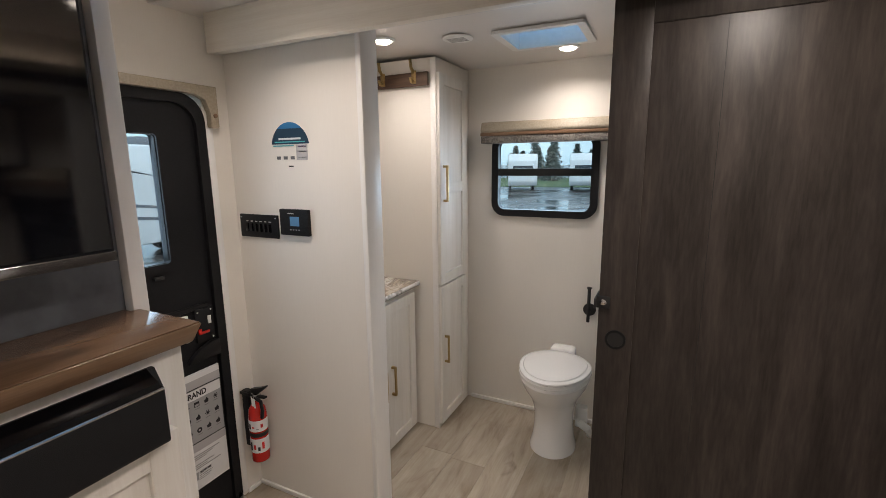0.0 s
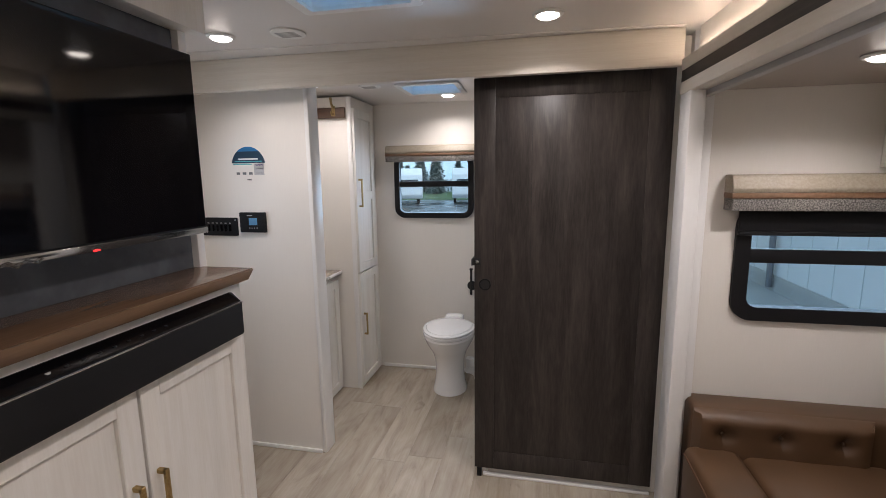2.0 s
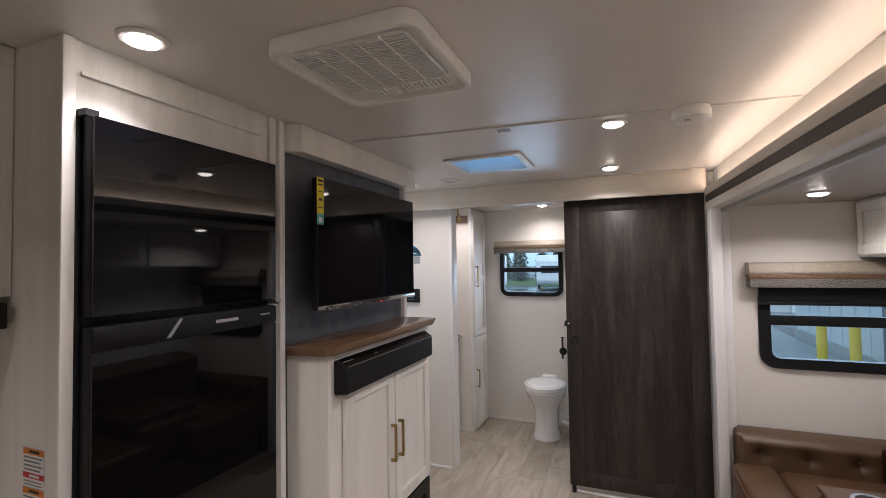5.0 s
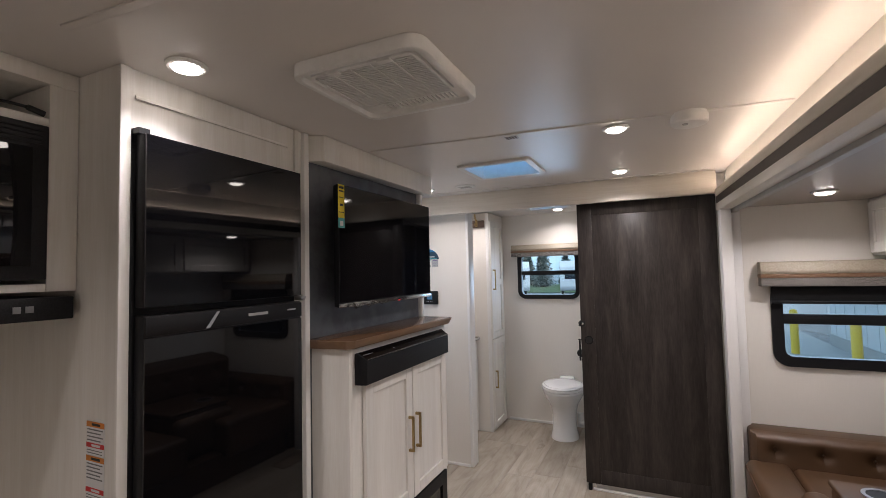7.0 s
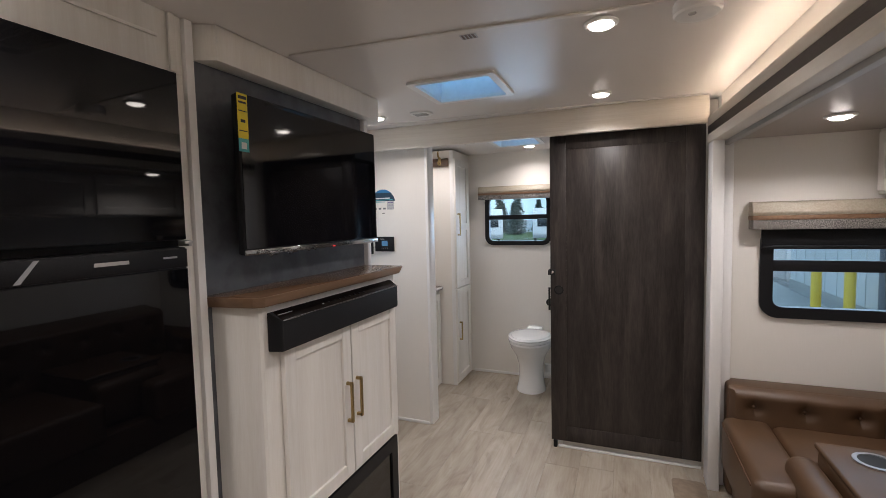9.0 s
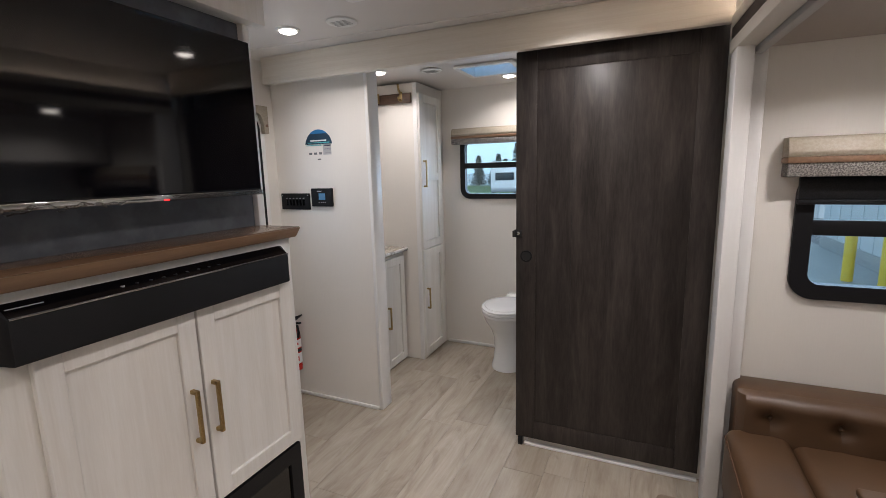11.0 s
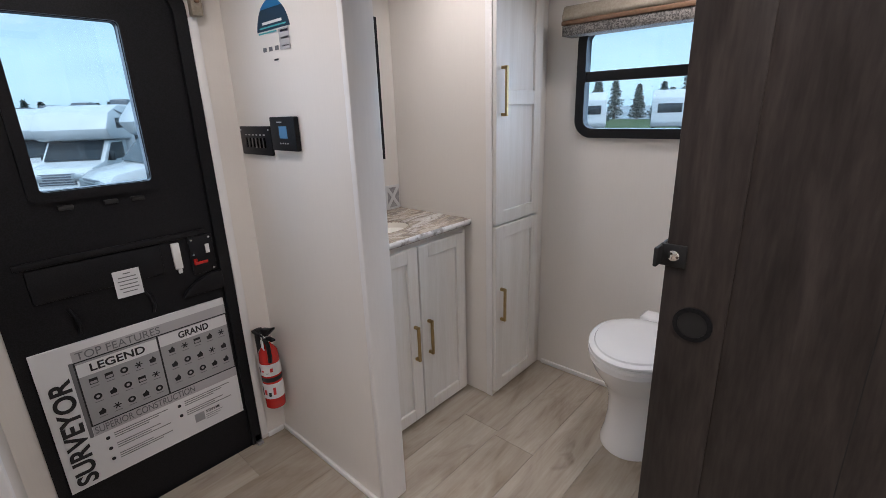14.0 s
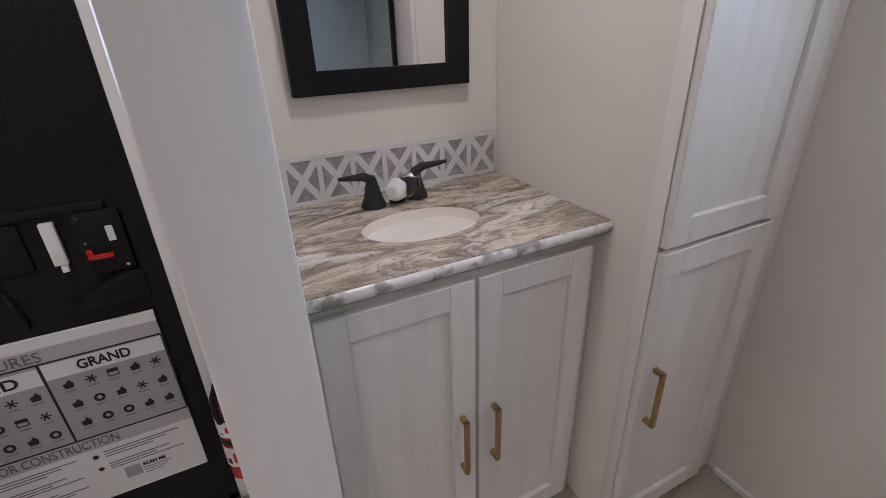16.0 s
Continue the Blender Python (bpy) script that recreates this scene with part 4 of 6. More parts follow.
part("cup_well", cyl(bmesh.new(), 0.0525, 0.002, (1.345, 0.735, 0.5068), "z", 32), RUBBER, console, "black cup-holder well")
part("seat", cushion(0.97, 1.62, -0.25, 0.35, 0.17, 0.405, 0.035), LEATH, sofa)
mt = prism(bmesh.new(), round_rect(0.745, 0.900, 0.95, 1.335, 0.03, 5), "z", 0.0005, 0.004, bev=0.001)
solid("floor_flap", mt, FLAP, "brown rounded vinyl flap lying on the floor by the slide-out", "floor flap")

# ---- sliding door, entry door, bathroom ----
sd = thing("sliding_door", (0.5, 1.44, 0.05), "dark-stained wood barn door slid half open, one wide panel", "door", kind="structure")
DX0, DX1, DY0, DY1, DZ0, DZ1 = 0.100, 0.905, 1.469, 1.499, 0.046, 1.880
part("core", boxes((DX0, DX1, DY0 + 0.0032, DY1, DZ0, DZ1), bev=0.001), DARKWOOD, sd)
for nm, r in (("stile", (DX0, DX0 + 0.092, DZ0, DZ1)), ("stile", (DX1 - 0.092, DX1, DZ0, DZ1)), ("rail", (DX0 + 0.0925, DX1 - 0.0925, DZ1 - 0.092, DZ1)), ("rail", (DX0 + 0.0925, DX1 - 0.0925, DZ0, DZ0 + 0.092))):
    part(nm, boxes((r[0], r[1], DY0, DY0 + 0.003, r[2], r[3]), bev=0.001), DARKWOOD, sd)
part("panel_groove", boxes((DX0 + 0.250, DX0 + 0.2515, DY0 + 0.0026, DY0 + 0.0036, DZ0 + 0.093, DZ1 - 0.093)), RUBBER, sd)
part("bottom_guide", boxes((DX0 + 0.012, DX0 + 0.034, DY0 - 0.004, DY1, 0.0, DZ0 - 0.001), bev=0.002), BLACK, sd, "black floor guide")
structure("door_sill", boxes((DX0 + 0.04, 0.905, 1.472, 1.494, 0.001, 0.012), bev=0.003), TRIMW, "white strip on the floor under the sliding door", "trim")
bm = bmesh.new()
ring(bm, [(0.149 + 0.028 * math.cos(a * math.pi / 12), 0.967 + 0.028 * math.sin(a * math.pi / 12)) for a in range(24)],
     [(0.149 + 0.021 * math.cos(a * math.pi / 12), 0.967 + 0.021 * math.sin(a * math.pi / 12)) for a in range(24)], "y", DY0 - 0.003, DY0 + 0.004)
fpull = part("finger_pull", bm, BLACK, sd, "round black recessed finger pull")
part("cup", cyl(bmesh.new(), 0.0212, 0.002, (0.149, DY0 - 0.0005, 0.967), "y", 24), RUBBER, fpull)
bm = boxes((DX0 - 0.008, DX0 + 0.03, DY0 - 0.006, DY0 - 0.001, 1.055, 1.09), (DX0 - 0.010, DX0 - 0.004, DY0 - 0.03, DY1 + 0.03, 1.058, 1.088), bev=0.002)
strap = part("strap", bm, RUBBER, sd, "black leather latch strap")
b2 = bmesh.new()
bmesh.ops.create_uvsphere(b2, u_segments=14, v_segments=8, radius=0.009, matrix=Matrix.Translation((DX0 + 0.012, DY0 - 0.007, 1.073)) @ Matrix.Diagonal((1, 0.5, 1, 1)))
part("snap", b2, CHROME, strap, "chrome snap button")

# entry door
ed = thing("entry_door", (WX - 0.02, 1.1, -0.06), "black moulded entry door with a window, closed", "door", kind="structure")
XD = WX - 0.012
bm = bmesh.new()
GY0, GY1, GZ0, GZ1 = 0.945, 1.218, 1.112, 1.568
ring(bm, round_rect(DOOR_Y0 + 0.004, DOOR_Y1 - 0.03, -0.055, DOOR_Z1 - 0.03, 0.09, 8, (0, 0, 1, 1)), round_rect(GY0, GY1, GZ0, GZ1, 0.014, 8, (0, 0, 1, 1)), "x", XD - 0.03, XD)
part("leaf", bm, BLACK, ed)
bm = bmesh.new()
ring(bm, round_rect(DOOR_Y0 - 0.02, DOOR_Y1 + 0.006, -0.06, DOOR_Z1 + 0.004, 0.10, 8, (0, 0, 1, 1)), round_rect(DOOR_Y0 + 0.006, DOOR_Y1 - 0.032, -0.045, DOOR_Z1 - 0.032, 0.085, 8, (0, 0, 1, 1)), "x", WX - 0.049, WX + 0.006)
part("door_frame", bm, BLACK, ed)
bm = bmesh.new()
ring(bm, round_rect(GY0 - 0.030, GY1 + 0.030, GZ0 - 0.03, GZ1 + 0.03, 0.02, 6), round_rect(GY0 - 0.002, GY1 + 0.002, GZ0 - 0.002, GZ1 + 0.002, 0.014, 6), "x", XD - 0.01, XD + 0.010)
wf = part("window_frame", bm, BLACK, ed)
gl = part("pane", boxes((XD - 0.018, XD - 0.014, GY0 - 0.004, GY1 + 0.004, GZ0 - 0.004, GZ1 + 0.004)), GLASS, wf)
gl.visible_shadow = False
for y in (0.99, 1.10, 1.17):
    part("shade_clip", boxes((XD + 0.001, XD + 0.012, y - 0.018, y + 0.018, 1.055, 1.068), bev=0.002), RUBBER, ed)
# moulded relief of the lower door
bm = boxes((XD + 0.0005, XD + 0.010, 0.84, 1.345, 0.905, 0.925), (XD + 0.0005, XD + 0.008, 0.86, 1.20, 0.80, 0.90), bev=0.004)
part("moulding", bm, BLACK, ed)
lk = part("latch_plate", boxes((XD + 0.0005, XD + 0.012, 1.285, 1.365, 0.77, 0.905), bev=0.004), BLACK, ed, "black latch plate")
for y, z in ((1.294, 0.895), (1.352, 0.895), (1.294, 0.842), (1.352, 0.782)):
    part("screw", cyl(bmesh.new(), 0.004, 0.003, (XD + 0.0135, y, z), "x", 10), CHROME, lk)
part("lever", boxes((XD + 0.013, XD + 0.022, 1.292, 1.335, 0.806, 0.816), (XD + 0.013, XD + 0.020, 1.290, 1.302, 0.806, 0.828), bev=0.002), RED, lk, "red latch lever")
part("tag", boxes((XD + 0.013, XD + 0.018, 1.335, 1.348, 0.84, 0.872), bev=0.001), PAPER, lk)
part("white_catch", boxes((XD + 0.001, XD + 0.014, 1.232, 1.256, 0.805, 0.895), (XD + 0.001, XD + 0.012, 1.240, 1.252, 0.788, 0.804), bev=0.002), PLASW, ed, "white plastic catch")
bm = bmesh.new()
prism(bm, [(1.235, 0.70), (1.375, 0.70), (1.375, 0.765), (1.34, 0.765), (1.29, 0.748), (1.255, 0.725)], "x", XD + 0.0005, XD + 0.022, bev=0.004)
part("grab_pocket", bm, BLACK, ed)
for y in (0.93, 1.13):
    b2 = bmesh.new()
    tube(b2, [(XD + 0.002, y, 0.765), (XD + 0.012, y + 0.012, 0.74), (XD + 0.012, y + 0.018, 0.705), (XD + 0.002, y + 0.012, 0.68)], 0.006, 6)
    part("moulded_rib", b2, BLACK, ed)
nt_ = thing("paper_note", (XD, 1.09, 0.8), "small white paper note taped to the entry door", "label")
part("sheet", boxes((XD + 0.0088, XD + 0.0098, 1.055, 1.128, 0.757, 0.845)), PAPER, nt_)
for k, w in enumerate((0.02, 0.05, 0.055, 0.05, 0.055, 0.04)):
    part("print_bar", boxes((XD + 0.0099, XD + 0.0104, 1.092 - w / 2, 1.092 + w / 2, 0.832 - k * 0.012, 0.835 - k * 0.012)), INKG, nt_)
sill_ = structure("threshold", boxes((WX - 0.045, WX + 0.045, DOOR_Y0 - 0.02, DOOR_Y1, -0.058, -0.02), bev=0.003), RUBBER, "black rubber door threshold", "trim")
part("stop_bracket", boxes((WX + 0.001, WX + 0.03, 1.385, 1.408, 0.0, 0.012), (WX + 0.001, WX + 0.006, 1.385, 1.408, 0.0, 0.035), bev=0.001), ALU, ed)
casing_ = structure("door_casing", boxes((WX + 0.001, WX + 0.008, DOOR_Y1 + 0.007, DOOR_Y1 + 0.035, 0.02, 1.60), bev=0.002), TRIMW, "white casing strip beside the entry door", "trim")
av = thing("door_valance", (WX, 1.1, 1.6), "tan vinyl valance over the entry door", "valance")
bm = bmesh.new()
prism(bm, [(0.74, 1.752), (1.452, 1.752), (1.452, 1.602), (1.418, 1.602), (1.418, 1.655), (1.40, 1.70), (1.36, 1.718), (0.74, 1.718)], "x", WX + 0.007, WX + 0.035, bev=0.003)
part("board", bm, TANV, av)
part("screw_cap", cyl(bmesh.new(), 0.008, 0.004, (WX + 0.037, 1.436, 1.645), "x", 12), BROWNV, av)

# feature sheet on the door
XS = XD + 0.0105
fs = thing("feature_sheet", (XD, 1.11, 0.16), "large printed feature sheet on the entry door", "sign")
S0, S1, Z0, Z1 = 0.812, 1.363, 0.172, 0.658
part("sheet", boxes((XD + 0.002, XS, S0, S1, Z0, Z1)), PAPER, fs)


def bar(y0, y1, z0, z1, m, k=1):
    return part("print_bar", boxes((XS + 0.0002 * k, XS + 0.0002 * k + 0.0003, y0, y1, z0, z1)), m, fs)


FACE = Matrix.Rotation(radians(90), 4, 'Z') @ Matrix.Rotation(radians(90), 4, 'X')


def words(text, size, y, z, material=INK, bold=0.0, width=None, turn=0):
    m = Matrix.Translation((XS + 0.0022, y, z)) @ FACE @ Matrix.Rotation(radians(turn), 4, 'Z')
    return letters(text, size, m, material, fs, bold=bold, width=width)


bar(0.905, S1, 0.595, 0.633, PAPERS)
bar(0.905, S1, 0.335, 0.372, PAPERS)
bar(0.905, S1, 0.3725, 0.594, PAPERG)
bar(0.905, 1.128, 0.545, 0.588, PAPER, 4)
bar(1.135, S1 - 0.003, 0.552, 0.592, PAPER, 4)
bar(1.129, 1.134, 0.3725, 0.595, INK, 4)
bar(0.905, S1, 0.5945, 0.5985, INK, 5)
bar(0.905, S1, 0.3705, 0.3745, INK, 5)
bar(0.9035, 0.908, 0.3705, 0.5985, INK, 6)
bar(S1 - 0.003, S1, 0.3705, 0.5985, INK, 6)
bar(0.893, 0.9035, 0.335, 0.60, INKG, 3)
words("TOP FEATURES", 0.036, 1.03, 0.614, INKG, width=0.23)
words("LEGEND", 0.036, 1.015, 0.566, INK, 0.0008, 0.15)
words("GRAND", 0.033, 1.245, 0.572, INK, 0.0008, 0.10)
words("SUPERIOR CONSTRUCTION", 0.034, 1.06, 0.353, INKG, width=0.30)
words("SURVEYOR", 0.075, 0.862, 0.37, INK, 0.002, 0.37, 90)
rs = random.Random(5)
for x0, x1, zt in ((0.92, 1.125, 0.52), (1.145, 1.355, 0.53)):
    for r in range(3):
        for c in range(5):
            y, z = x0 + (c + 0.5) * (x1 - x0) / 5, zt - r * 0.055
            kind = rs.randrange(4)
            b2 = bmesh.new()
            X0, X1 = XS + 0.001, XS + 0.0015
            if kind == 0:
                ring(b2, [(y + 0.011 * math.cos(a * math.pi / 8), z + 0.011 * math.sin(a * math.pi / 8)) for a in range(16)], [(y + 0.005 * math.cos(a * math.pi / 8), z + 0.005 * math.sin(a * math.pi / 8)) for a in range(16)], "x", X0, X1)
            elif kind == 1:
                prism(b2, [(y - 0.008, z - 0.010), (y + 0.008, z - 0.010), (y + 0.010, z), (y + 0.003, z + 0.012), (y - 0.003, z + 0.004), (y - 0.010, z + 0.002)], "x", X0, X1)
            elif kind == 2:
                ring(b2, [(y - 0.011, z - 0.009), (y + 0.011, z - 0.009), (y + 0.011, z + 0.011), (y - 0.011, z + 0.011)], [(y - 0.009, z - 0.007), (y + 0.009, z - 0.007), (y + 0.009, z + 0.002), (y - 0.009, z + 0.002)], "x", X0, X1)
            else:
                for a in range(3):
                    dy, dz = 0.011 * math.cos(a * math.pi / 3), 0.011 * math.sin(a * math.pi / 3)
                    ny, nz = -dz * 0.14, dy * 0.14
                    prism(b2, [(y - dy - ny, z - dz - nz), (y + dy - ny, z + dz - nz), (y + dy + ny, z + dz + nz), (y - dy + ny, z - dz + nz)], "x", X0 + a * 0.0001, X1 + a * 0.0001)
            part("pictogram", b2, INK, fs)
            bar(y - 0.011, y + 0.011, z - 0.019, z - 0.017, INKG, 6)
for k in range(3):
    z = 0.31 - k * 0.04
    for y in (0.935, 1.15):
        if y > 1 and k == 2:
            continue
        part("bullet", cyl(bmesh.new(), 0.006, 0.0006, (XS + 0.0008, y, z), "x", 14), INK, fs)
        for j in range(3):
            bar(y + 0.018, y + 0.018 + 0.16 - 0.03 * ((j + k) % 3), z + 0.007 - j * 0.008, z + 0.010 - j * 0.008, INKG, 2)
words("SCAN ME", 0.014, 1.255, 0.243, INK, 0.0004, 0.05)
bar(1.19, 1.224, 0.215, 0.249, PAPERG, 3)
for k in range(3):
    bar(1.228, 1.29 - 0.01 * k, 0.228 - k * 0.008, 0.230 - k * 0.008, INKG, 3)

for o in (ed, nt_, av, fs, sill_, casing_):
    o.location.y += DOOR_SET

# fire extinguisher on the wall beside the door
ext = thing("fire_extinguisher", (-1.285, 1.44, 0.2), "red fire extinguisher with a black handle, hung on the wall", "fire extinguisher")
ex, ey = -1.275, 1.440
bm = bmesh.new()
lathe(bm, [(0.030, 0.0), (0.037, 0.006), (0.038, 0.02), (0.038, 0.215), (0.034, 0.245), (0.022, 0.262), (0.014, 0.27), (0.014, 0.285)], (ex, ey, 0.185))
part("cylinder", bm, RED, ext)
for z0, z1, m, nm in ((0.235, 0.30, PAPER, "label_band"), (0.335, 0.385, PAPER, "label_band"), (0.309, 0.327, RUBBER, "strap")):
    bm = bmesh.new()
    lathe(bm, [(0.0383, 0.0), (0.0387, 0.0005), (0.0387, z1 - z0), (0.0383, z1 - z0 + 0.0004)], (ex, ey, z0))
    o = part(nm, bm, m, ext)
    if m is PAPER:
        for k in range(4):
            a = radians(-100 + k * 26)
            b2 = bmesh.new()
            box(b2, -0.005, 0.005, -0.0005, 0.0005, 0.012 + 0.006 * (k % 2), (z1 - z0) - 0.016 - 0.01 * (k % 3))
            bmesh.ops.transform(b2, matrix=Matrix.Translation((ex + 0.0392 * math.cos(a), ey + 0.0392 * math.sin(a), z0)) @ Matrix.Rotation(a + math.pi / 2, 4, 'Z'), verts=b2.verts[:])
            part("print_bar", b2, REDP if k % 2 else INK, o)
bm = boxes((ex - 0.017, ex + 0.017, ey - 0.015, ey + 0.015, 0.468, 0.497), bev=0.004)
part("valve", bm, CHROME, ext, "metal valve head")
bm = bmesh.new()
prism(bm, [(ex - 0.02, 0.500), (ex + 0.02, 0.500), (ex + 0.065, 0.535), (ex + 0.068, 0.545), (ex + 0.03, 0.530), (ex - 0.02, 0.516)], "y", ey - 0.010, ey + 0.010, bev=0.002)
prism(bm, [(ex - 0.02, 0.488), (ex + 0.058, 0.494), (ex + 0.060, 0.486), (ex - 0.02, 0.476)], "y", ey - 0.009, ey + 0.009, bev=0.002)
part("lever", bm, BLACK, ext, "black squeeze handle")
bm = bmesh.new()
tube(bm, [(ex + 0.01, ey - 0.012, 0.482), (ex + 0.05, ey - 0.02, 0.478), (ex + 0.058, ey - 0.022, 0.44), (ex + 0.050, ey - 0.02, 0.405)], 0.008, 8)
part("nozzle", bm, BLACK, ext)
part("tag", boxes((ex - 0.004, ex + 0.016, ey - 0.022, ey - 0.020, 0.44, 0.482)), PAPER, ext, "white paper tag")
part("bracket", boxes((WX + 0.013, ex - 0.03, ey - 0.012, ey + 0.012, 0.24, 0.50), (WX + 0.010, ex - 0.014, ey - 0.02, ey + 0.02, 0.485, 0.497), bev=0.002), BLACK, ext)

# switches, thermostat and sticker on the partition
sp = thing("switch_panel", (-1.23, PY0, 1.2), "black switch panel with a row of rocker switches", "switch panel")
part("plate", boxes((-1.335, -1.125, PY0 - 0.010, PY0 - 0.001, 1.168, 1.262), bev=0.003), BLACK, sp)
for k in range(6):
    x = -1.292 + k * 0.025
    part("switch", boxes((x - 0.008, x + 0.008, PY0 - 0.014, PY0 - 0.0105, 1.192, 1.225), bev=0.0015), GLOSS, sp)
    part("print_bar", boxes((x - 0.006, x + 0.006, PY0 - 0.0108, PY0 - 0.0104, 1.232, 1.236)), GREYP, sp)
for x in (-1.325, -1.135):
    part("screw", cyl(bmesh.new(), 0.003, 0.002, (x, PY0 - 0.0108, 1.25), "y", 8), ALU, sp)
th = thing("thermostat", (-1.03, PY0, 1.18), "black square thermostat with a small blue display", "thermostat")
part("case", boxes((-1.105, -0.960, PY0 - 0.018, PY0 - 0.001, 1.188, 1.290), bev=0.004), BLACK, th)
part("display", boxes((-1.050, -1.005, PY0 - 0.0192, PY0 - 0.0183, 1.226, 1.262)), LCD, th, "blue-grey display")
for k in range(4):
    part("key", boxes((-1.052 + k * 0.014, -1.046 + k * 0.014, PY0 - 0.0190, PY0 - 0.0183, 1.209, 1.213)), GREYP, th)
part("badge", boxes((-1.06, -1.03, PY0 - 0.019, PY0 - 0.0183, 1.272, 1.276)), GREYP, th)

st = thing("oval_sticker", (-1.035, PY0, 1.42), "oval blue and white printed sticker on the partition", "sticker")
cx, cz, rx, rz = -1.040, 1.517, 0.095, 0.098


def oval(z0, z1, y, m, n=20, name="field"):
    lo, hi = max(-0.999, (z0 - cz) / rz), min(0.999, (z1 - cz) / rz)
    zs = [lo + (hi - lo) * i / n for i in range(n + 1)]
    right = [(cx + rx * math.sqrt(1 - s * s), cz + rz * s) for s in zs]
    left = [(cx - rx * math.sqrt(1 - s * s), cz + rz * s) for s in zs[::-1]]
    return part(name, prism(bmesh.new(), right + left, "y", y, PY0 - 0.0004), m, st)


oval(1.41, 1.62, PY0 - 0.0010, PAPER, name="sheet")
oval(1.535, 1.62, PY0 - 0.0014, NAVY)
oval(1.592, 1.62, PY0 - 0.0017, BLUE)
part("emblem", lathe(bmesh.new(), [(0.026, 0), (0.026, 0.0005), (0.025, 0.0006)], (0, 0, 0), 24), PAPER, st)
em = st.children[-1]
em.data.transform(Matrix.Translation((cx, PY0 - 0.0016, 1.583)) @ Matrix.Rotation(radians(90), 4, 'X') @ Matrix.Diagonal((1.2, 0.75, 1, 1)))
for x0, x1, z0, z1, m in ((-0.055, 0.055, 1.551, 1.558, PAPER), (-0.075, 0.075, 1.541, 1.545, TEAL), (0.03, 0.085, 1.476, 1.532, PAPERS), (0.04, 0.08, 1.522, 1.528, PURPLE), (0.04, 0.08, 1.504, 1.509, PURPLE), (0.04, 0.08, 1.484, 1.487, INKG),
                         (-0.07, -0.05, 1.478, 1.490, INKG), (-0.035, -0.015, 1.478, 1.490, INKG), (0.0, 0.02, 1.478, 1.490, INKG), (-0.085, 0.02, 1.527, 1.531, TEAL), (-0.012, 0.012, 1.450, 1.455, INK)):
    part("print_bar", boxes((cx + x0, cx + x1, PY0 - 0.0024, PY0 - 0.0019, z0, z1)), m, st)

# vanity
VX = -0.945
va = thing("vanity_cabinet", (-1.15, 1.92, 0), "white wood-grain vanity cabinet with two shaker doors", "cabinet")
part("body", boxes((WX + 0.002, VX, PY1 + 0.008, 2.246, 0.0, 0.812), bev=0.002), CABW, va)
for y0, y1, hy in ((1.625, 1.928, 1.893), (1.936, 2.218, 1.972)):
    d = part("door", shaker(bmesh.new(), "x", VX + 0.001, 1, y0, y1, 0.018, 0.785), CABW, va)
    handle(VX + 0.019, hy, 0.385, 0.155, 1, "x", d)
bm = bmesh.new()
SKY, SKX, RA, RB = 1.908, -1.113, 0.134, 0.092
outer = []
for k in range(48):
    a = 2 * math.pi * k / 48
    c, s = math.cos(a), math.sin(a)
    # the counter's outline met along the same direction as the sink's rim
    rx_, ry_ = (-0.915 - SKX if c > 0 else SKX - (WX + 0.003)), (2.247 - SKY if s > 0 else SKY - (PY1 + 0.002))
    t = min(rx_ / abs(c) if abs(c) > 1e-6 else 9, ry_ / abs(s) if abs(s) > 1e-6 else 9)
    outer.append((SKX + t * c, SKY + t * s))
corners_ = [(-0.915, 2.247), (WX + 0.003, 2.247), (WX + 0.003, PY1 + 0.002), (-0.915, PY1 + 0.002)]
for cxy in corners_:
    k = min(range(48), key=lambda i: (outer[i][0] - cxy[0]) ** 2 + (outer[i][1] - cxy[1]) ** 2)
    outer[k] = cxy
inner = [(SKX + RB * math.cos(2 * math.pi * k / 48), SKY + RA * math.sin(2 * math.pi * k / 48)) for k in range(48)]
ring(bm, outer, inner, "z", 0.813, 0.840)
ct = solid("vanity_counter", bm, MARBLE, "grey-brown marble-look vanity counter with a sink cut-out", "countertop")
bm = bmesh.new()
tube(bm, [(-0.9205, PY1 + 0.004, 0.8265), (-0.9205, 2.2465, 0.8265)], 0.0134, 12)
e2 = part("edge", bm, MARBEDGE, ct, "whitish veined front edge")
bm = bmesh.new()
rows = [(1.0, 0.0), (0.985, -0.01), (0.93, -0.05), (0.78, -0.09), (0.45, -0.115), (0.12, -0.12)]
rings_ = [[bm.verts.new((SKX + RB * r * math.cos(2 * math.pi * k / 40), SKY + RA * r * math.sin(2 * math.pi * k / 40), 0.834 + h)) for k in range(40)] for r, h in rows]
for a, b in zip(rings_, rings_[1:]):
    for k in range(40):
        bm.faces.new((a[k], b[k], b[(k + 1) % 40], a[(k + 1) % 40]))
bm.faces.new(rings_[-1])
bmesh.ops.recalc_face_normals(bm, faces=bm.faces[:])
for f in bm.faces:
    f.normal_flip()
bmesh.ops.solidify(bm, geom=bm.faces[:], thickness=0.004)
sk = solid("sink", bm, SINKM, "cream oval sink set in the counter", "sink")
part("drain", cyl(bmesh.new(), 0.02, 0.004, (SKX, SKY, 0.7165), "z", 20), CHROME, sk)

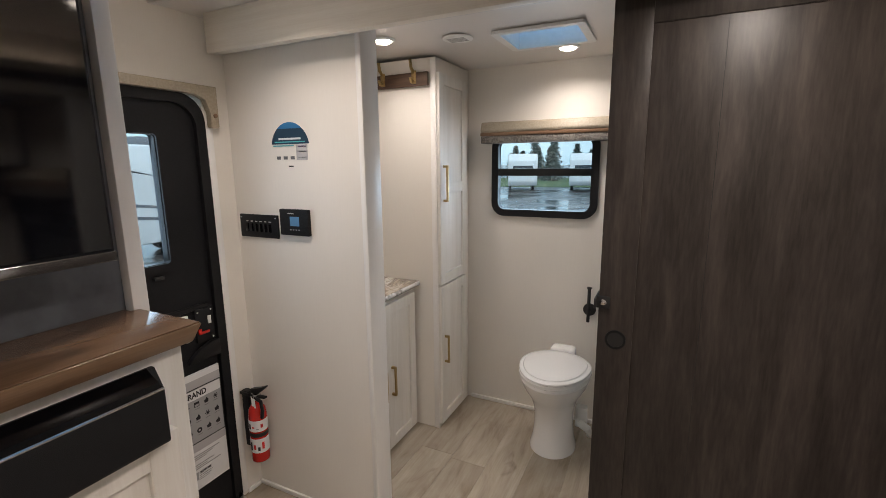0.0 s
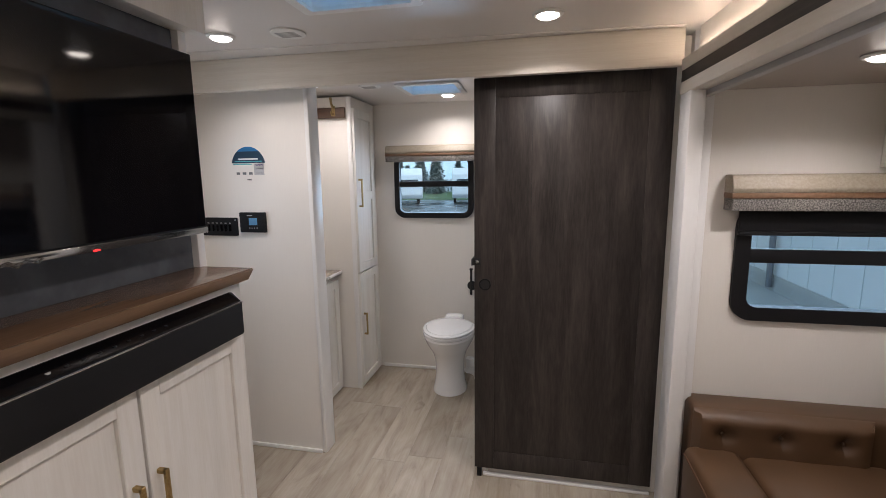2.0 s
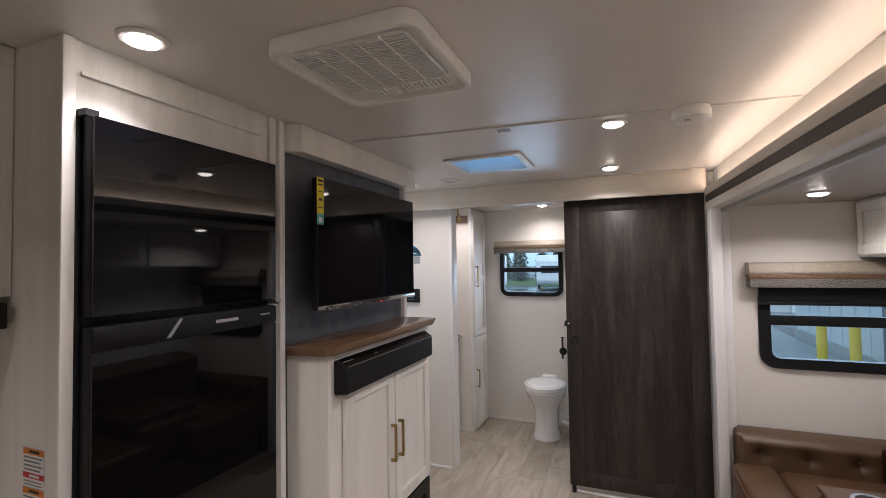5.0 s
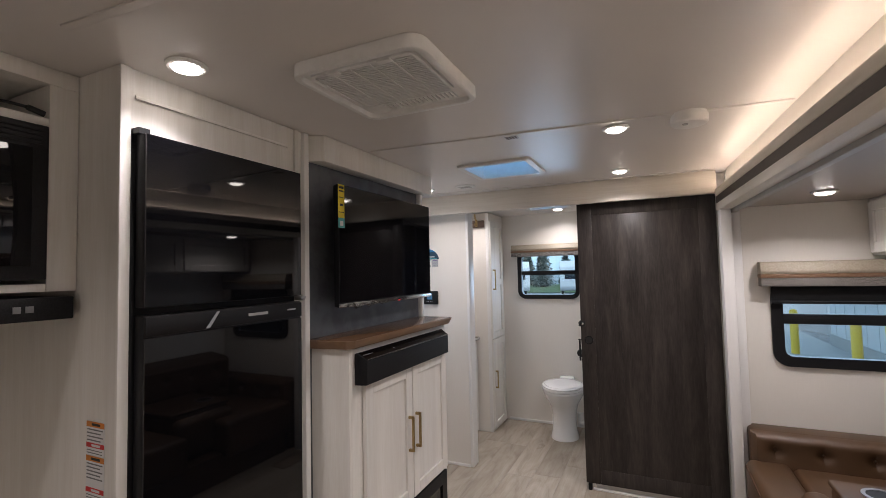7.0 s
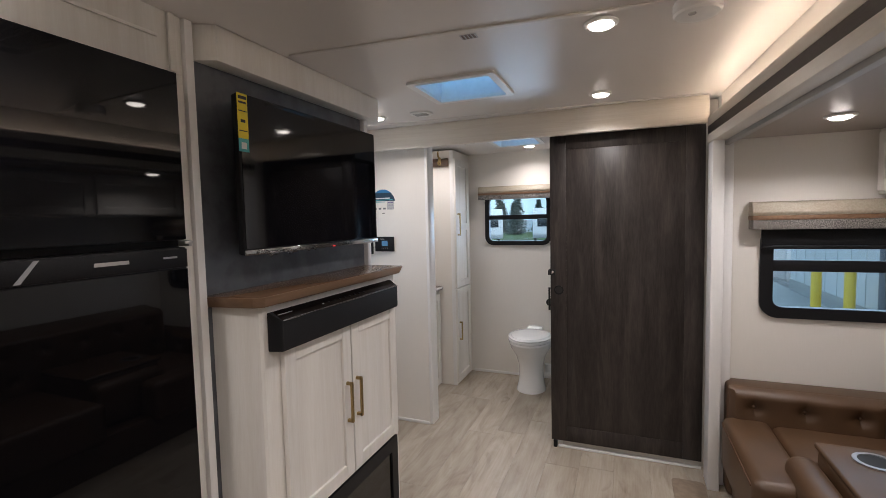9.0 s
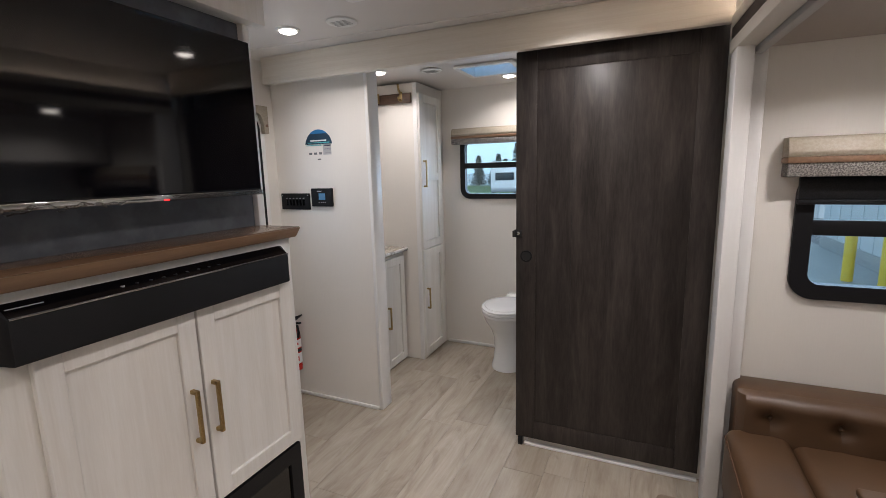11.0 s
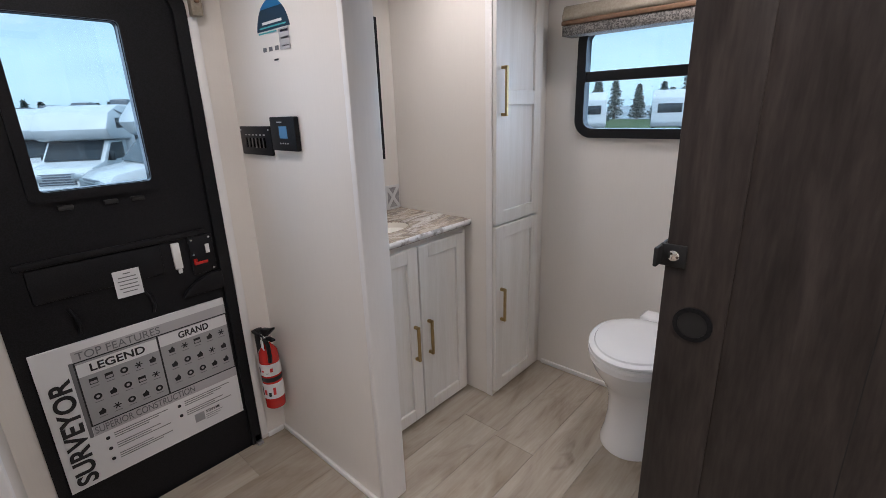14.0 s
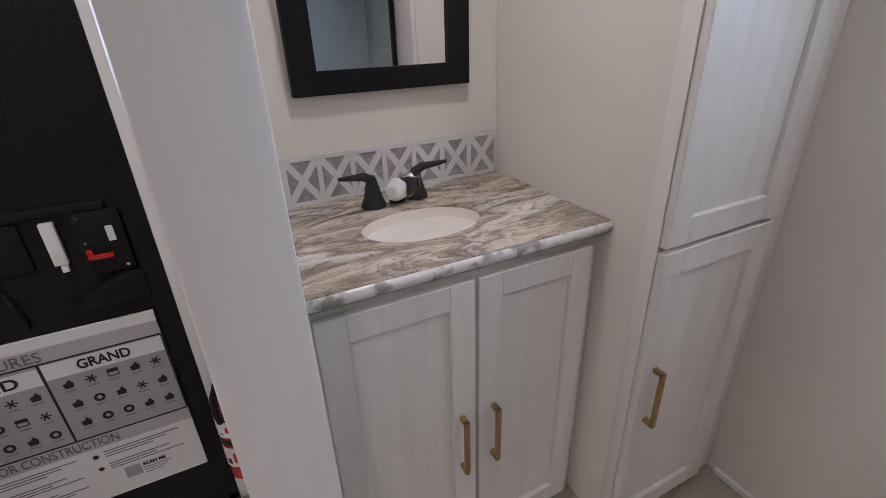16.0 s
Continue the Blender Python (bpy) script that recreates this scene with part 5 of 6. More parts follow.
# backsplash strip of white lattice over grey triangles
bs = thing("backsplash", (WX, 1.9, 0.841), "white and grey geometric lattice backsplash strip", "backsplash")
part("grey_ground", boxes((WX + 0.001, WX + 0.005, PY1 + 0.003, 2.240, 0.841, 0.955)), TILEG, bs)
nb = 8
wy = (2.240 - PY1 - 0.003) / nb
for i in range(nb):
    y0 = PY1 + 0.003 + i * wy
    for pts in (((y0, 0.843), (y0 + wy, 0.953)), ((y0, 0.953), (y0 + wy, 0.843))):
        (ya, za), (yb, zb) = pts
        L = math.hypot(yb - ya, zb - za)
        ny, nz = -(zb - za) / L * 0.008, (yb - ya) / L * 0.008
        k = 0.0005 if zb > za else 0.0
        part("diagonal_bar", prism(bmesh.new(), [(ya - ny, za - nz), (yb - ny, zb - nz), (yb + ny, zb + nz), (ya + ny, za + nz)], "x", WX + 0.0051, WX + 0.0068 + k), TILEW, bs)
    part("upright_bar", boxes((WX + 0.0051, WX + 0.0078, y0 - 0.006, y0 + 0.006, 0.842, 0.954)), TILEW, bs)
part("border", boxes((WX + 0.0051, WX + 0.008, PY1 + 0.003, 2.240, 0.945, 0.9555)), TILEW, bs)
part("border", boxes((WX + 0.0051, WX + 0.008, PY1 + 0.003, 2.240, 0.8405, 0.849)), TILEW, bs)

# tap
fc = thing("tap", (-1.29, 1.905, 0.84), "matte black two-handle bathroom tap with a clear film bag", "tap")
for y, sgn, hx in ((1.850, -1, -1.258), (1.962, 1, -1.268)):
    bm = bmesh.new()
    lathe(bm, [(0.028, 0.0), (0.028, 0.007), (0.022, 0.022), (0.016, 0.045), (0.0125, 0.062), (0.009, 0.072)], (hx, y, 0.8405))
    h = part("handle_base", bm, RUBBER, fc)
    bm = bmesh.new()
    tube(bm, [(hx, y, 0.903), (hx + 0.004, y + 0.018 * sgn, 0.915), (hx + 0.010, y + 0.045 * sgn, 0.918), (hx + 0.014, y + 0.078 * sgn, 0.921)], 0.006, 10, [0.012, 0.010, 0.007, 0.004])
    part("lever", bm, RUBBER, h)
bm = bmesh.new()
lathe(bm, [(0.020, 0.0), (0.020, 0.006), (0.012, 0.012), (0.010, 0.025)], (-1.268, 1.912, 0.8405))
tube(bm, [(-1.268, 1.912, 0.858), (-1.262, 1.912, 0.870), (-1.248, 1.910, 0.874), (-1.236, 1.908, 0.870)], 0.008, 10)
part("spout", bm, RUBBER, fc)
bm = bmesh.new()
bmesh.ops.create_icosphere(bm, subdivisions=3, radius=0.027, matrix=Matrix.Translation((-1.236, 1.934, 0.884)))
for v in bm.verts:
    v.co += 0.010 * noise.noise_vector(v.co * 40)
part("film_bag", bm, CLEAR, fc, "clear plastic film bag")
bm = bmesh.new()
bmesh.ops.create_icosphere(bm, subdivisions=3, radius=0.024, matrix=Matrix.Translation((-1.236, 1.900, 0.876)) @ Matrix.Diagonal((0.9, 1, 1.2, 1)))
for v in bm.verts:
    v.co += 0.008 * noise.noise_vector(v.co * 50)
part("foam_wrap", bm, PAPER, fc, "white foam wrap")

# mirror cabinet
mi = thing("mirror", (WX, 1.94, 1.085), "wall mirror in a wide matte black frame", "mirror")
MY0, MY1, MZ0, MZ1 = 1.722, 2.153, 1.085, 1.68
bm = bmesh.new()
ring(bm, [(MY0, MZ0), (MY1, MZ0), (MY1, MZ1), (MY0, MZ1)], [(MY0 + 0.056, MZ0 + 0.05), (MY1 - 0.056, MZ0 + 0.05), (MY1 - 0.056, MZ1 - 0.05), (MY0 + 0.056, MZ1 - 0.05)], "x", WX + 0.001, WX + 0.024)
part("frame", bm, BLACK, mi)
part("glass", boxes((WX + 0.001, WX + 0.014, MY0 + 0.055, MY1 - 0.055, MZ0 + 0.049, MZ1 - 0.049)), MIRROR, mi, "mirror glass")

# tall linen cabinet
TXF = -0.800
tc = thing("linen_cabinet", (-1.08, 2.45, 0), "tall white wood-grain bathroom cabinet with two doors", "cabinet")
part("body", boxes((WX + 0.002, TXF, 2.252, NY - 0.002, 0.0, 1.965), bev=0.002), WALL, tc, "plain beige-white side panel")
for z0, z1, hz, L in ((0.028, 0.815, 0.46, 0.155), (0.825, 1.893, 1.355, 0.185)):
    d = part("door", shaker(bmesh.new(), "x", TXF + 0.001, 1, 2.250, 2.586, z0, z1), CABW, tc)
    if z0 > 0.5:
        part("mid_rail", boxes((TXF + 0.0125, TXF + 0.0186, 2.304, 2.532, 1.305, 1.36), bev=0.002), CABW, d)
    handle(TXF + 0.019, 2.288, hz, L, 1, "x", d)
part("side_panel", boxes((WX + 0.002, TXF + 0.002, 2.2485, 2.2515, 0.0, 1.96)), WALL, tc)
part("corner_trim", boxes((TXF - 0.028, TXF + 0.004, 2.244, 2.2482, 0.0, 1.96), bev=0.0015), TRIMW, tc)

# hook board
hb = thing("hook_board", (-1.0, 2.245, 1.86), "dark wood hook board with brass double hooks", "coat hooks")
part("board", boxes((-1.33, -0.833, 2.226, 2.2435, 1.832, 1.897), bev=0.004), HOOKW, hb)
for x in (-1.26, -1.085, -0.905):
    bm = boxes((x - 0.012, x + 0.012, 2.218, 2.2255, 1.842, 1.905), bev=0.002)
    tube(bm, [(x, 2.220, 1.895), (x, 2.195, 1.915), (x, 2.188, 1.952)], 0.008, 8)
    tube(bm, [(x, 2.220, 1.855), (x, 2.196, 1.848), (x, 2.186, 1.868)], 0.007, 8)
    part("hook", bm, BRASS, hb, "brass hook")


# toilet
to = thing("toilet", (-0.19, 2.35, 0), "white low-profile pedestal toilet with the lid closed", "toilet")


def loft(sections, seg=40):
    """A skin over egg-shaped outlines: rows of (z, centre y, half width, front reach, back reach)."""
    bm = bmesh.new()
    rows = []
    for z, y, w, f, b in sections:
        row = []
        for k in range(seg):
            a = 2 * math.pi * k / seg
            c, s = math.cos(a), math.sin(a)
            row.append(bm.verts.new((-0.197 + w * c, y + (b if s > 0 else f) * s, z)))
        rows.append(row)
    for a, b in zip(rows, rows[1:]):
        for k in range(seg):
            bm.faces.new((a[k], a[(k + 1) % seg], b[(k + 1) % seg], b[k]))
    bm.faces.new(rows[0][::-1])
    bm.faces.new(rows[-1])
    bmesh.ops.recalc_face_normals(bm, faces=bm.faces[:])
    return bm


part("pedestal", loft([(0.0, 2.37, 0.116, 0.135, 0.165), (0.018, 2.37, 0.115, 0.134, 0.165), (0.06, 2.37, 0.103, 0.118, 0.158), (0.13, 2.37, 0.096, 0.107, 0.155), (0.22, 2.37, 0.100, 0.114, 0.155), (0.29, 2.37, 0.120, 0.16, 0.165), (0.36, 2.37, 0.160, 0.215, 0.175), (0.40, 2.37, 0.172, 0.235, 0.18), (0.415, 2.37, 0.168, 0.23, 0.175)]), PORC, to)
part("seat", loft([(0.416, 2.37, 0.172, 0.236, 0.17), (0.420, 2.37, 0.178, 0.242, 0.172), (0.432, 2.37, 0.178, 0.242, 0.172), (0.438, 2.37, 0.172, 0.236, 0.17)]), PORC, to)
part("lid", loft([(0.4385, 2.37, 0.172, 0.238, 0.162), (0.442, 2.37, 0.176, 0.243, 0.166), (0.449, 2.37, 0.175, 0.242, 0.166), (0.453, 2.37, 0.168, 0.234, 0.162), (0.4535, 2.37, 0.157, 0.220, 0.154), (0.459, 2.37, 0.153, 0.216, 0.152), (0.464, 2.37, 0.135, 0.195, 0.140), (0.467, 2.37, 0.085, 0.13, 0.10)]), PORC, to)
part("rear_block", boxes((-0.262, -0.132, 2.515, 2.60, 0.34, 0.474), bev=0.018, seg=3), PORC, to)
bm = boxes((-0.105, -0.045, 2.46, 2.52, 0.07, 0.12), bev=0.012, seg=3)
cyl(bm, 0.03, 0.10, (-0.075, 2.49, 0.13), "z", 18)
tube(bm, [(-0.075, 2.44, 0.11), (-0.03, 2.42, 0.10), (-0.02, 2.44, 0.06)], 0.02, 10)
part("water_valve", bm, PLASW, to, "white plastic flush valve")

# paper holder on the rear wall beside the toilet
ph = thing("paper_holder", (-0.083, NY - 0.02, 0.67), "matte black upright toilet-paper holder on the bathroom wall", "paper holder")
part("rosette", cyl(bmesh.new(), 0.034, 0.012, (-0.083, NY - 0.0065, 0.668), "y", 28, bev=0.003), RUBBER, ph)
part("stem", cyl(bmesh.new(), 0.010, 0.035, (-0.083, NY - 0.0295, 0.668), "y", 16), RUBBER, ph)
part("post", cyl(bmesh.new(), 0.0085, 0.185, (-0.083, NY - 0.048, 0.702), "z", 18, bev=0.002), RUBBER, ph)
part("end_cap", cyl(bmesh.new(), 0.014, 0.007, (-0.083, NY - 0.048, 0.7985), "z", 18, bev=0.002), RUBBER, ph)

# shower enclosure seen in the mirror
sh = thing("shower", (0.6, 2.1, 0), "white acrylic shower with a black-framed glass door", "shower")
part("base", boxes((0.32, EX - 0.002, PY1 + 0.002, NY - 0.016, 0.0, 0.12), bev=0.01), SHOWERW, sh)
part("back_panel", boxes((EX - 0.012, EX - 0.002, PY1 + 0.003, NY - 0.016, 0.121, 1.93)), SHOWERW, sh)
bm = bmesh.new()
ring(bm, [(1.60, 0.121), (2.12, 0.121), (2.12, 1.90), (1.60, 1.90)], [(1.625, 0.146), (2.095, 0.146), (2.095, 1.875), (1.625, 1.875)], "x", 0.33, 0.355)
sg = part("glass_door", bm, BLACK, sh, "black-framed glass shower door")
o = part("pane", boxes((0.340, 0.345, 1.624, 2.096, 0.145, 1.876)), GLASS, sg)
o.visible_shadow = False
bm = bmesh.new()
ring(bm, [(2.122, 0.121), (2.64, 0.121), (2.64, 1.90), (2.122, 1.90)], [(2.147, 0.146), (2.615, 0.146), (2.615, 1.875), (2.147, 1.875)], "x", 0.36, 0.385)
sg = part("glass_door", bm, BLACK, sh, "black-framed glass shower door")
o = part("pane", boxes((0.370, 0.375, 2.146, 2.616, 0.145, 1.876)), GLASS, sg)
o.visible_shadow = False


# ---- windows and valances ----
def rv_window(name, y, x0, x1, z0, z1, zbar, label, w_=0.038, hb=0.020):
    """A sliding RV window in a wall across y: rounded black frame, bar and panes."""
    w = thing(name, ((x0 + x1) / 2, y, z0), label, "window", kind="structure")
    bm = bmesh.new()
    ring(bm, round_rect(x0, x1, z0, z1, 0.075, 8), round_rect(x0 + w_, x1 - w_, z0 + w_, z1 - w_, 0.04, 8), "y", y - 0.016, y + 0.03)
    part("window_frame", bm, BLACK, w)
    part("window_bar", boxes((x0 + 0.03, x1 - 0.03, y - 0.010, y + 0.02, zbar - hb, zbar + hb), bev=0.003), BLACK, w)
    for a, b in ((z0 + 0.02, zbar - 0.017), (zbar + 0.017, z1 - 0.02)):
        p = part("pane", boxes((x0 + 0.03, x1 - 0.03, y + 0.006, y + 0.010, a, b)), GLASS, w)
        p.visible_shadow = False
    return w


def valance(x0, x1, y, z0, z1, label):
    """Padded vinyl box over a window: tan body, brown band, tweed skirt."""
    t = thing("window_valance", ((x0 + x1) / 2, y, z0), label, "valance", "window valances")
    h = z1 - z0
    d = 0.085
    prof = [(y - 0.001, z0 + h * 0.50), (y - d, z0 + h * 0.50), (y - d - 0.004, z0 + h * 0.62), (y - d + 0.010, z1 - 0.008), (y - d + 0.022, z1), (y - 0.001, z1)]
    part("body", prism(bmesh.new(), prof, "x", x0, x1, bev=0.004), TANV, t)
    part("band", boxes((x0 - 0.001, x1 + 0.001, y - d - 0.003, y - 0.001, z0 + h * 0.34, z0 + h * 0.50), bev=0.004), BROWNV, t, "brown vinyl band")
    part("skirt", boxes((x0 + 0.002, x1 - 0.002, y - d + 0.001, y - 0.001, z0, z0 + h * 0.34), bev=0.003), TWEED, t, "grey tweed skirt")


win1 = rv_window("window_1", NY, BW[0], BW[1], BW[2], BW[3], 1.405, "black-framed bathroom window")
valance(-0.692, 0.02, NY, 1.562, 1.676, "tan and brown window valance with a grey tweed skirt")
rv_window("window_2", 1.40, SW[0], SW[1], SW[2], SW[3], 1.138, "black-framed slide-out window", 0.054, 0.027)
valance(1.083, 1.86, 1.40, 1.318, 1.452, "tan and brown window valance with a grey tweed skirt")
bl = thing("roller_shade", (1.45, 1.37, 1.22), "rolled-up black night shade above the window", "shade")
part("fabric", boxes((1.135, 1.80, 1.362, 1.382, 1.238, 1.317), bev=0.003), BLACK, bl)
part("bottom_bar", boxes((1.133, 1.802, 1.356, 1.383, 1.222, 1.237), bev=0.003), BLACK, bl)


def droplets(name, axis, a, u0, u1, z0, z1, count, seed, parent):
    """Rain beads on the outer face of a pane, far too many to count."""
    r = random.Random(seed)
    verts, faces = [], []
    for _ in range(count):
        u, z, k = r.uniform(u0, u1), r.uniform(z0, z1), r.uniform(0.0006, 0.0016)
        c = len(verts)
        n = 8
        for h, q in ((0.0, 1.0), (0.55, 0.75)):
            for i in range(n):
                b = 2 * math.pi * i / n
                p, s_ = u + k * q * math.cos(b), z + k * 1.2 * q * math.sin(b)
                verts.append((a + h * k, p, s_) if axis == "x" else (p, a + h * k, s_))
        verts.append((a + 0.7 * k, u, z) if axis == "x" else (u, a + 0.7 * k, z))
        for i in range(n):
            j = (i + 1) % n
            faces.append((c + i, c + j, c + n + j, c + n + i))
            faces.append((c + n + i, c + n + j, c + 2 * n))
    me = bpy.data.meshes.new(name)
    me.from_pydata(verts, [], faces)
    me.materials.append(BEAD)
    me.shade_smooth()
    ob = new(name, me)
    ob.parent = parent
    ob.matrix_parent_inverse = Matrix.Translation(-world_of(parent))
    ob.visible_shadow = False
    ob["kind"] = "stuff"
    return ob


droplets("rain_beads", "y", NY + 0.0101, BW[0] + 0.05, BW[1] - 0.05, BW[2] + 0.05, 1.38, 800, 4, win1)
droplets("rain_beads", "y", NY + 0.0101, BW[0] + 0.05, BW[1] - 0.05, 1.43, BW[3] - 0.05, 120, 5, win1)

# ---- ceiling fittings ----
ac = thing("air_conditioner", (-0.09, -0.53, 1.955), "white ceiling air conditioner with louvred intake", "air conditioner")
AX0, AX1, AY0, AY1 = -0.305, 0.092, -0.765, -0.358
bm = bmesh.new()
ring(bm, round_rect(AX0, AX1, AY0, AY1, 0.045, 6), round_rect(AX0 + 0.020, AX1 - 0.020, AY0 + 0.020, AY1 - 0.020, 0.030, 6), "z", CZ - 0.036, CZ - 0.001)
bmesh.ops.bevel(bm, geom=[e for e in bm.edges if all(v.co.z < CZ - 0.03 for v in e.verts) and len(e.link_faces) == 2], offset=0.006, segments=2, profile=0.5, affect='EDGES')
part("frame", bm, PLASW, ac)
part("inner_plate", prism(bmesh.new(), round_rect(AX0 + 0.0195, AX1 - 0.0195, AY0 + 0.0195, AY1 - 0.0195, 0.029, 6), "z", CZ - 0.020, CZ - 0.001), PLASW, ac)
IY0, IY1 = AY0 + 0.045, AY0 + 0.300
part("intake_backing", boxes((AX0 + 0.045, AX1 - 0.045, IY0, IY1, CZ - 0.022, CZ - 0.0202)), GREYP, ac, "grey intake filter")
bm = bmesh.new()
ring(bm, round_rect(AX0 + 0.038, AX1 - 0.038, IY0 - 0.007, IY1 + 0.007, 0.02, 5), round_rect(AX0 + 0.046, AX1 - 0.046, IY0 + 0.001, IY1 - 0.001, 0.014, 5), "z", CZ - 0.029, CZ - 0.0203)
part("intake_rim", bm, PLASW, ac)
for k in range(24):
    y = IY0 + 0.005 + k * 0.0104
    part("slat", boxes((AX0 + 0.047, AX1 - 0.047, y, y + 0.0042, CZ - 0.0275, CZ - 0.0222)), PLASW, ac)
for k in range(4):
    x = AX0 + 0.045 + (k + 1) * (AX1 - AX0 - 0.09) / 5
    part("grille_rib", boxes((x - 0.002, x + 0.002, IY0 + 0.001, IY1 - 0.001, CZ - 0.0290, CZ - 0.0276)), PLASW, ac)
part("louvre_backing", boxes((AX0 + 0.10, AX1 - 0.06, IY1 + 0.018, IY1 + 0.062, CZ - 0.0215, CZ - 0.0202)), GREYP, ac, "grey outlet slots")
for k in range(17):
    x = AX0 + 0.102 + k * (AX1 - AX0 - 0.165) / 16
    part("grille_bar", boxes((x, x + 0.007, IY1 + 0.016, IY1 + 0.064, CZ - 0.026, CZ - 0.0216)), PLASW, ac)
part("knob", cyl(bmesh.new(), 0.007, 0.010, ((AX0 + AX1) / 2 + 0.04, IY1 + 0.040, CZ - 0.031), "z", 14), PLASW, ac)
for x in (AX0 + 0.10, AX1 - 0.14):
    part("clip", boxes((x, x + 0.04, IY0 - 0.010, IY0 + 0.008, CZ - 0.036, CZ - 0.0292), bev=0.003), PLASW, ac)


def roof_vent(x0, x1, y0, y1, z, label):
    v = thing("roof_vent", ((x0 + x1) / 2, (y0 + y1) / 2, z - 0.015), label, "roof vent", "roof vents")
    bm = bmesh.new()
    ring(bm, round_rect(x0 - 0.03, x1 + 0.03, y0 - 0.03, y1 + 0.03, 0.02, 5), round_rect(x0 + 0.002, x1 - 0.002, y0 + 0.002, y1 - 0.002, 0.008, 5), "z", z - 0.012, z - 0.0005)
    part("frame", bm, PLASW, v)
    bm = bmesh.new()
    ring(bm, [(x0 + 0.001, y0 + 0.001), (x1 - 0.001, y0 + 0.001), (x1 - 0.001, y1 - 0.001), (x0 + 0.001, y1 - 0.001)],
         [(x0 + 0.004, y0 + 0.004), (x1 - 0.004, y0 + 0.004), (x1 - 0.004, y1 - 0.004), (x0 + 0.004, y1 - 0.004)], "z", z - 0.001, z + 0.11)
    part("garnish", bm, PLASW, v)
    part("lid", boxes((x0 - 0.01, x1 + 0.01, y0 - 0.01, y1 + 0.01, z + 0.111, z + 0.114)), VENTBLUE, v, "pale blue translucent lid")
    part("crank_bar", boxes((x0 + 0.004, x1 - 0.004, (y0 + y1) / 2 - 0.012, (y0 + y1) / 2 + 0.012, z + 0.075, z + 0.085), bev=0.003), PLASW, v)
    return v


roof_vent(*VENTS[0], CZ, "white roof vent with a bluish translucent lid")
roof_vent(*VENTS[1], CZ - 0.018, "white roof vent with a bluish translucent lid")
sm = thing("smoke_detector", (0.700, 0.207, CZ - 0.035), "round white smoke detector on the ceiling", "smoke detector")
part("base", lathe(bmesh.new(), [(0.056, -0.012), (0.059, -0.010), (0.059, -0.001)], (0.700, 0.207, CZ), 32), PLASW, sm)
part("cover", lathe(bmesh.new(), [(0.040, -0.044), (0.056, -0.043), (0.062, -0.038), (0.063, -0.0125)], (0.700, 0.207, CZ), 32), PLASW, sm)
part("test_button", cyl(bmesh.new(), 0.01, 0.004, (0.685, 0.187, CZ - 0.0450), "z", 14), GREYP, sm)
cs = thing("ceiling_sticker", (0.06, 0.185, CZ), "small white sticker with red print on the ceiling", "sticker")
part("sheet", boxes((0.008, 0.063, 0.165, 0.205, CZ - 0.0012, CZ - 0.0004)), PAPERS, cs)
for k in range(4):
    part("print_bar", boxes((0.013 + k * 0.012, 0.021 + k * 0.012, 0.168, 0.202, CZ - 0.0017, CZ - 0.0013)), HOOKW, cs)
for x, y, z in ((-0.555, 1.105, CZ), (-0.60, 2.07, CZ - 0.017)):
    sk_ = thing("ceiling_speaker", (x, y, z - 0.006), "flat round white ceiling speaker", "speaker", "ceiling speakers")
    part("rim", lathe(bmesh.new(), [(0.055, -0.008), (0.064, -0.006), (0.066, -0.001)], (x, y, z), 32), PLASW, sk_)
    for k in range(5):
        part("grille_bar", boxes((x - 0.04, x + 0.04, y - 0.03 + k * 0.013, y - 0.025 + k * 0.013, z - 0.0095, z - 0.0082)), GREYP, sk_)

# ---- outdoors ----
GZ = -1.0
structure("ground", boxes((-400, 400, -400, 400, GZ - 0.3, GZ)), ASPH, "wet grey asphalt yard", "ground")


def wheel(parent, x, y, r=0.38, w=0.24):
    bm = bmesh.new()
    cyl(bm, r, w, (x, y, GZ + r), "x", 24, bev=0.03)
    t = part("tyre", bm, TYRE, parent)
    part("rim", cyl(bmesh.new(), r * 0.6, w + 0.02, (x, y, GZ + r), "x", 20, bev=0.01), ALU, t)


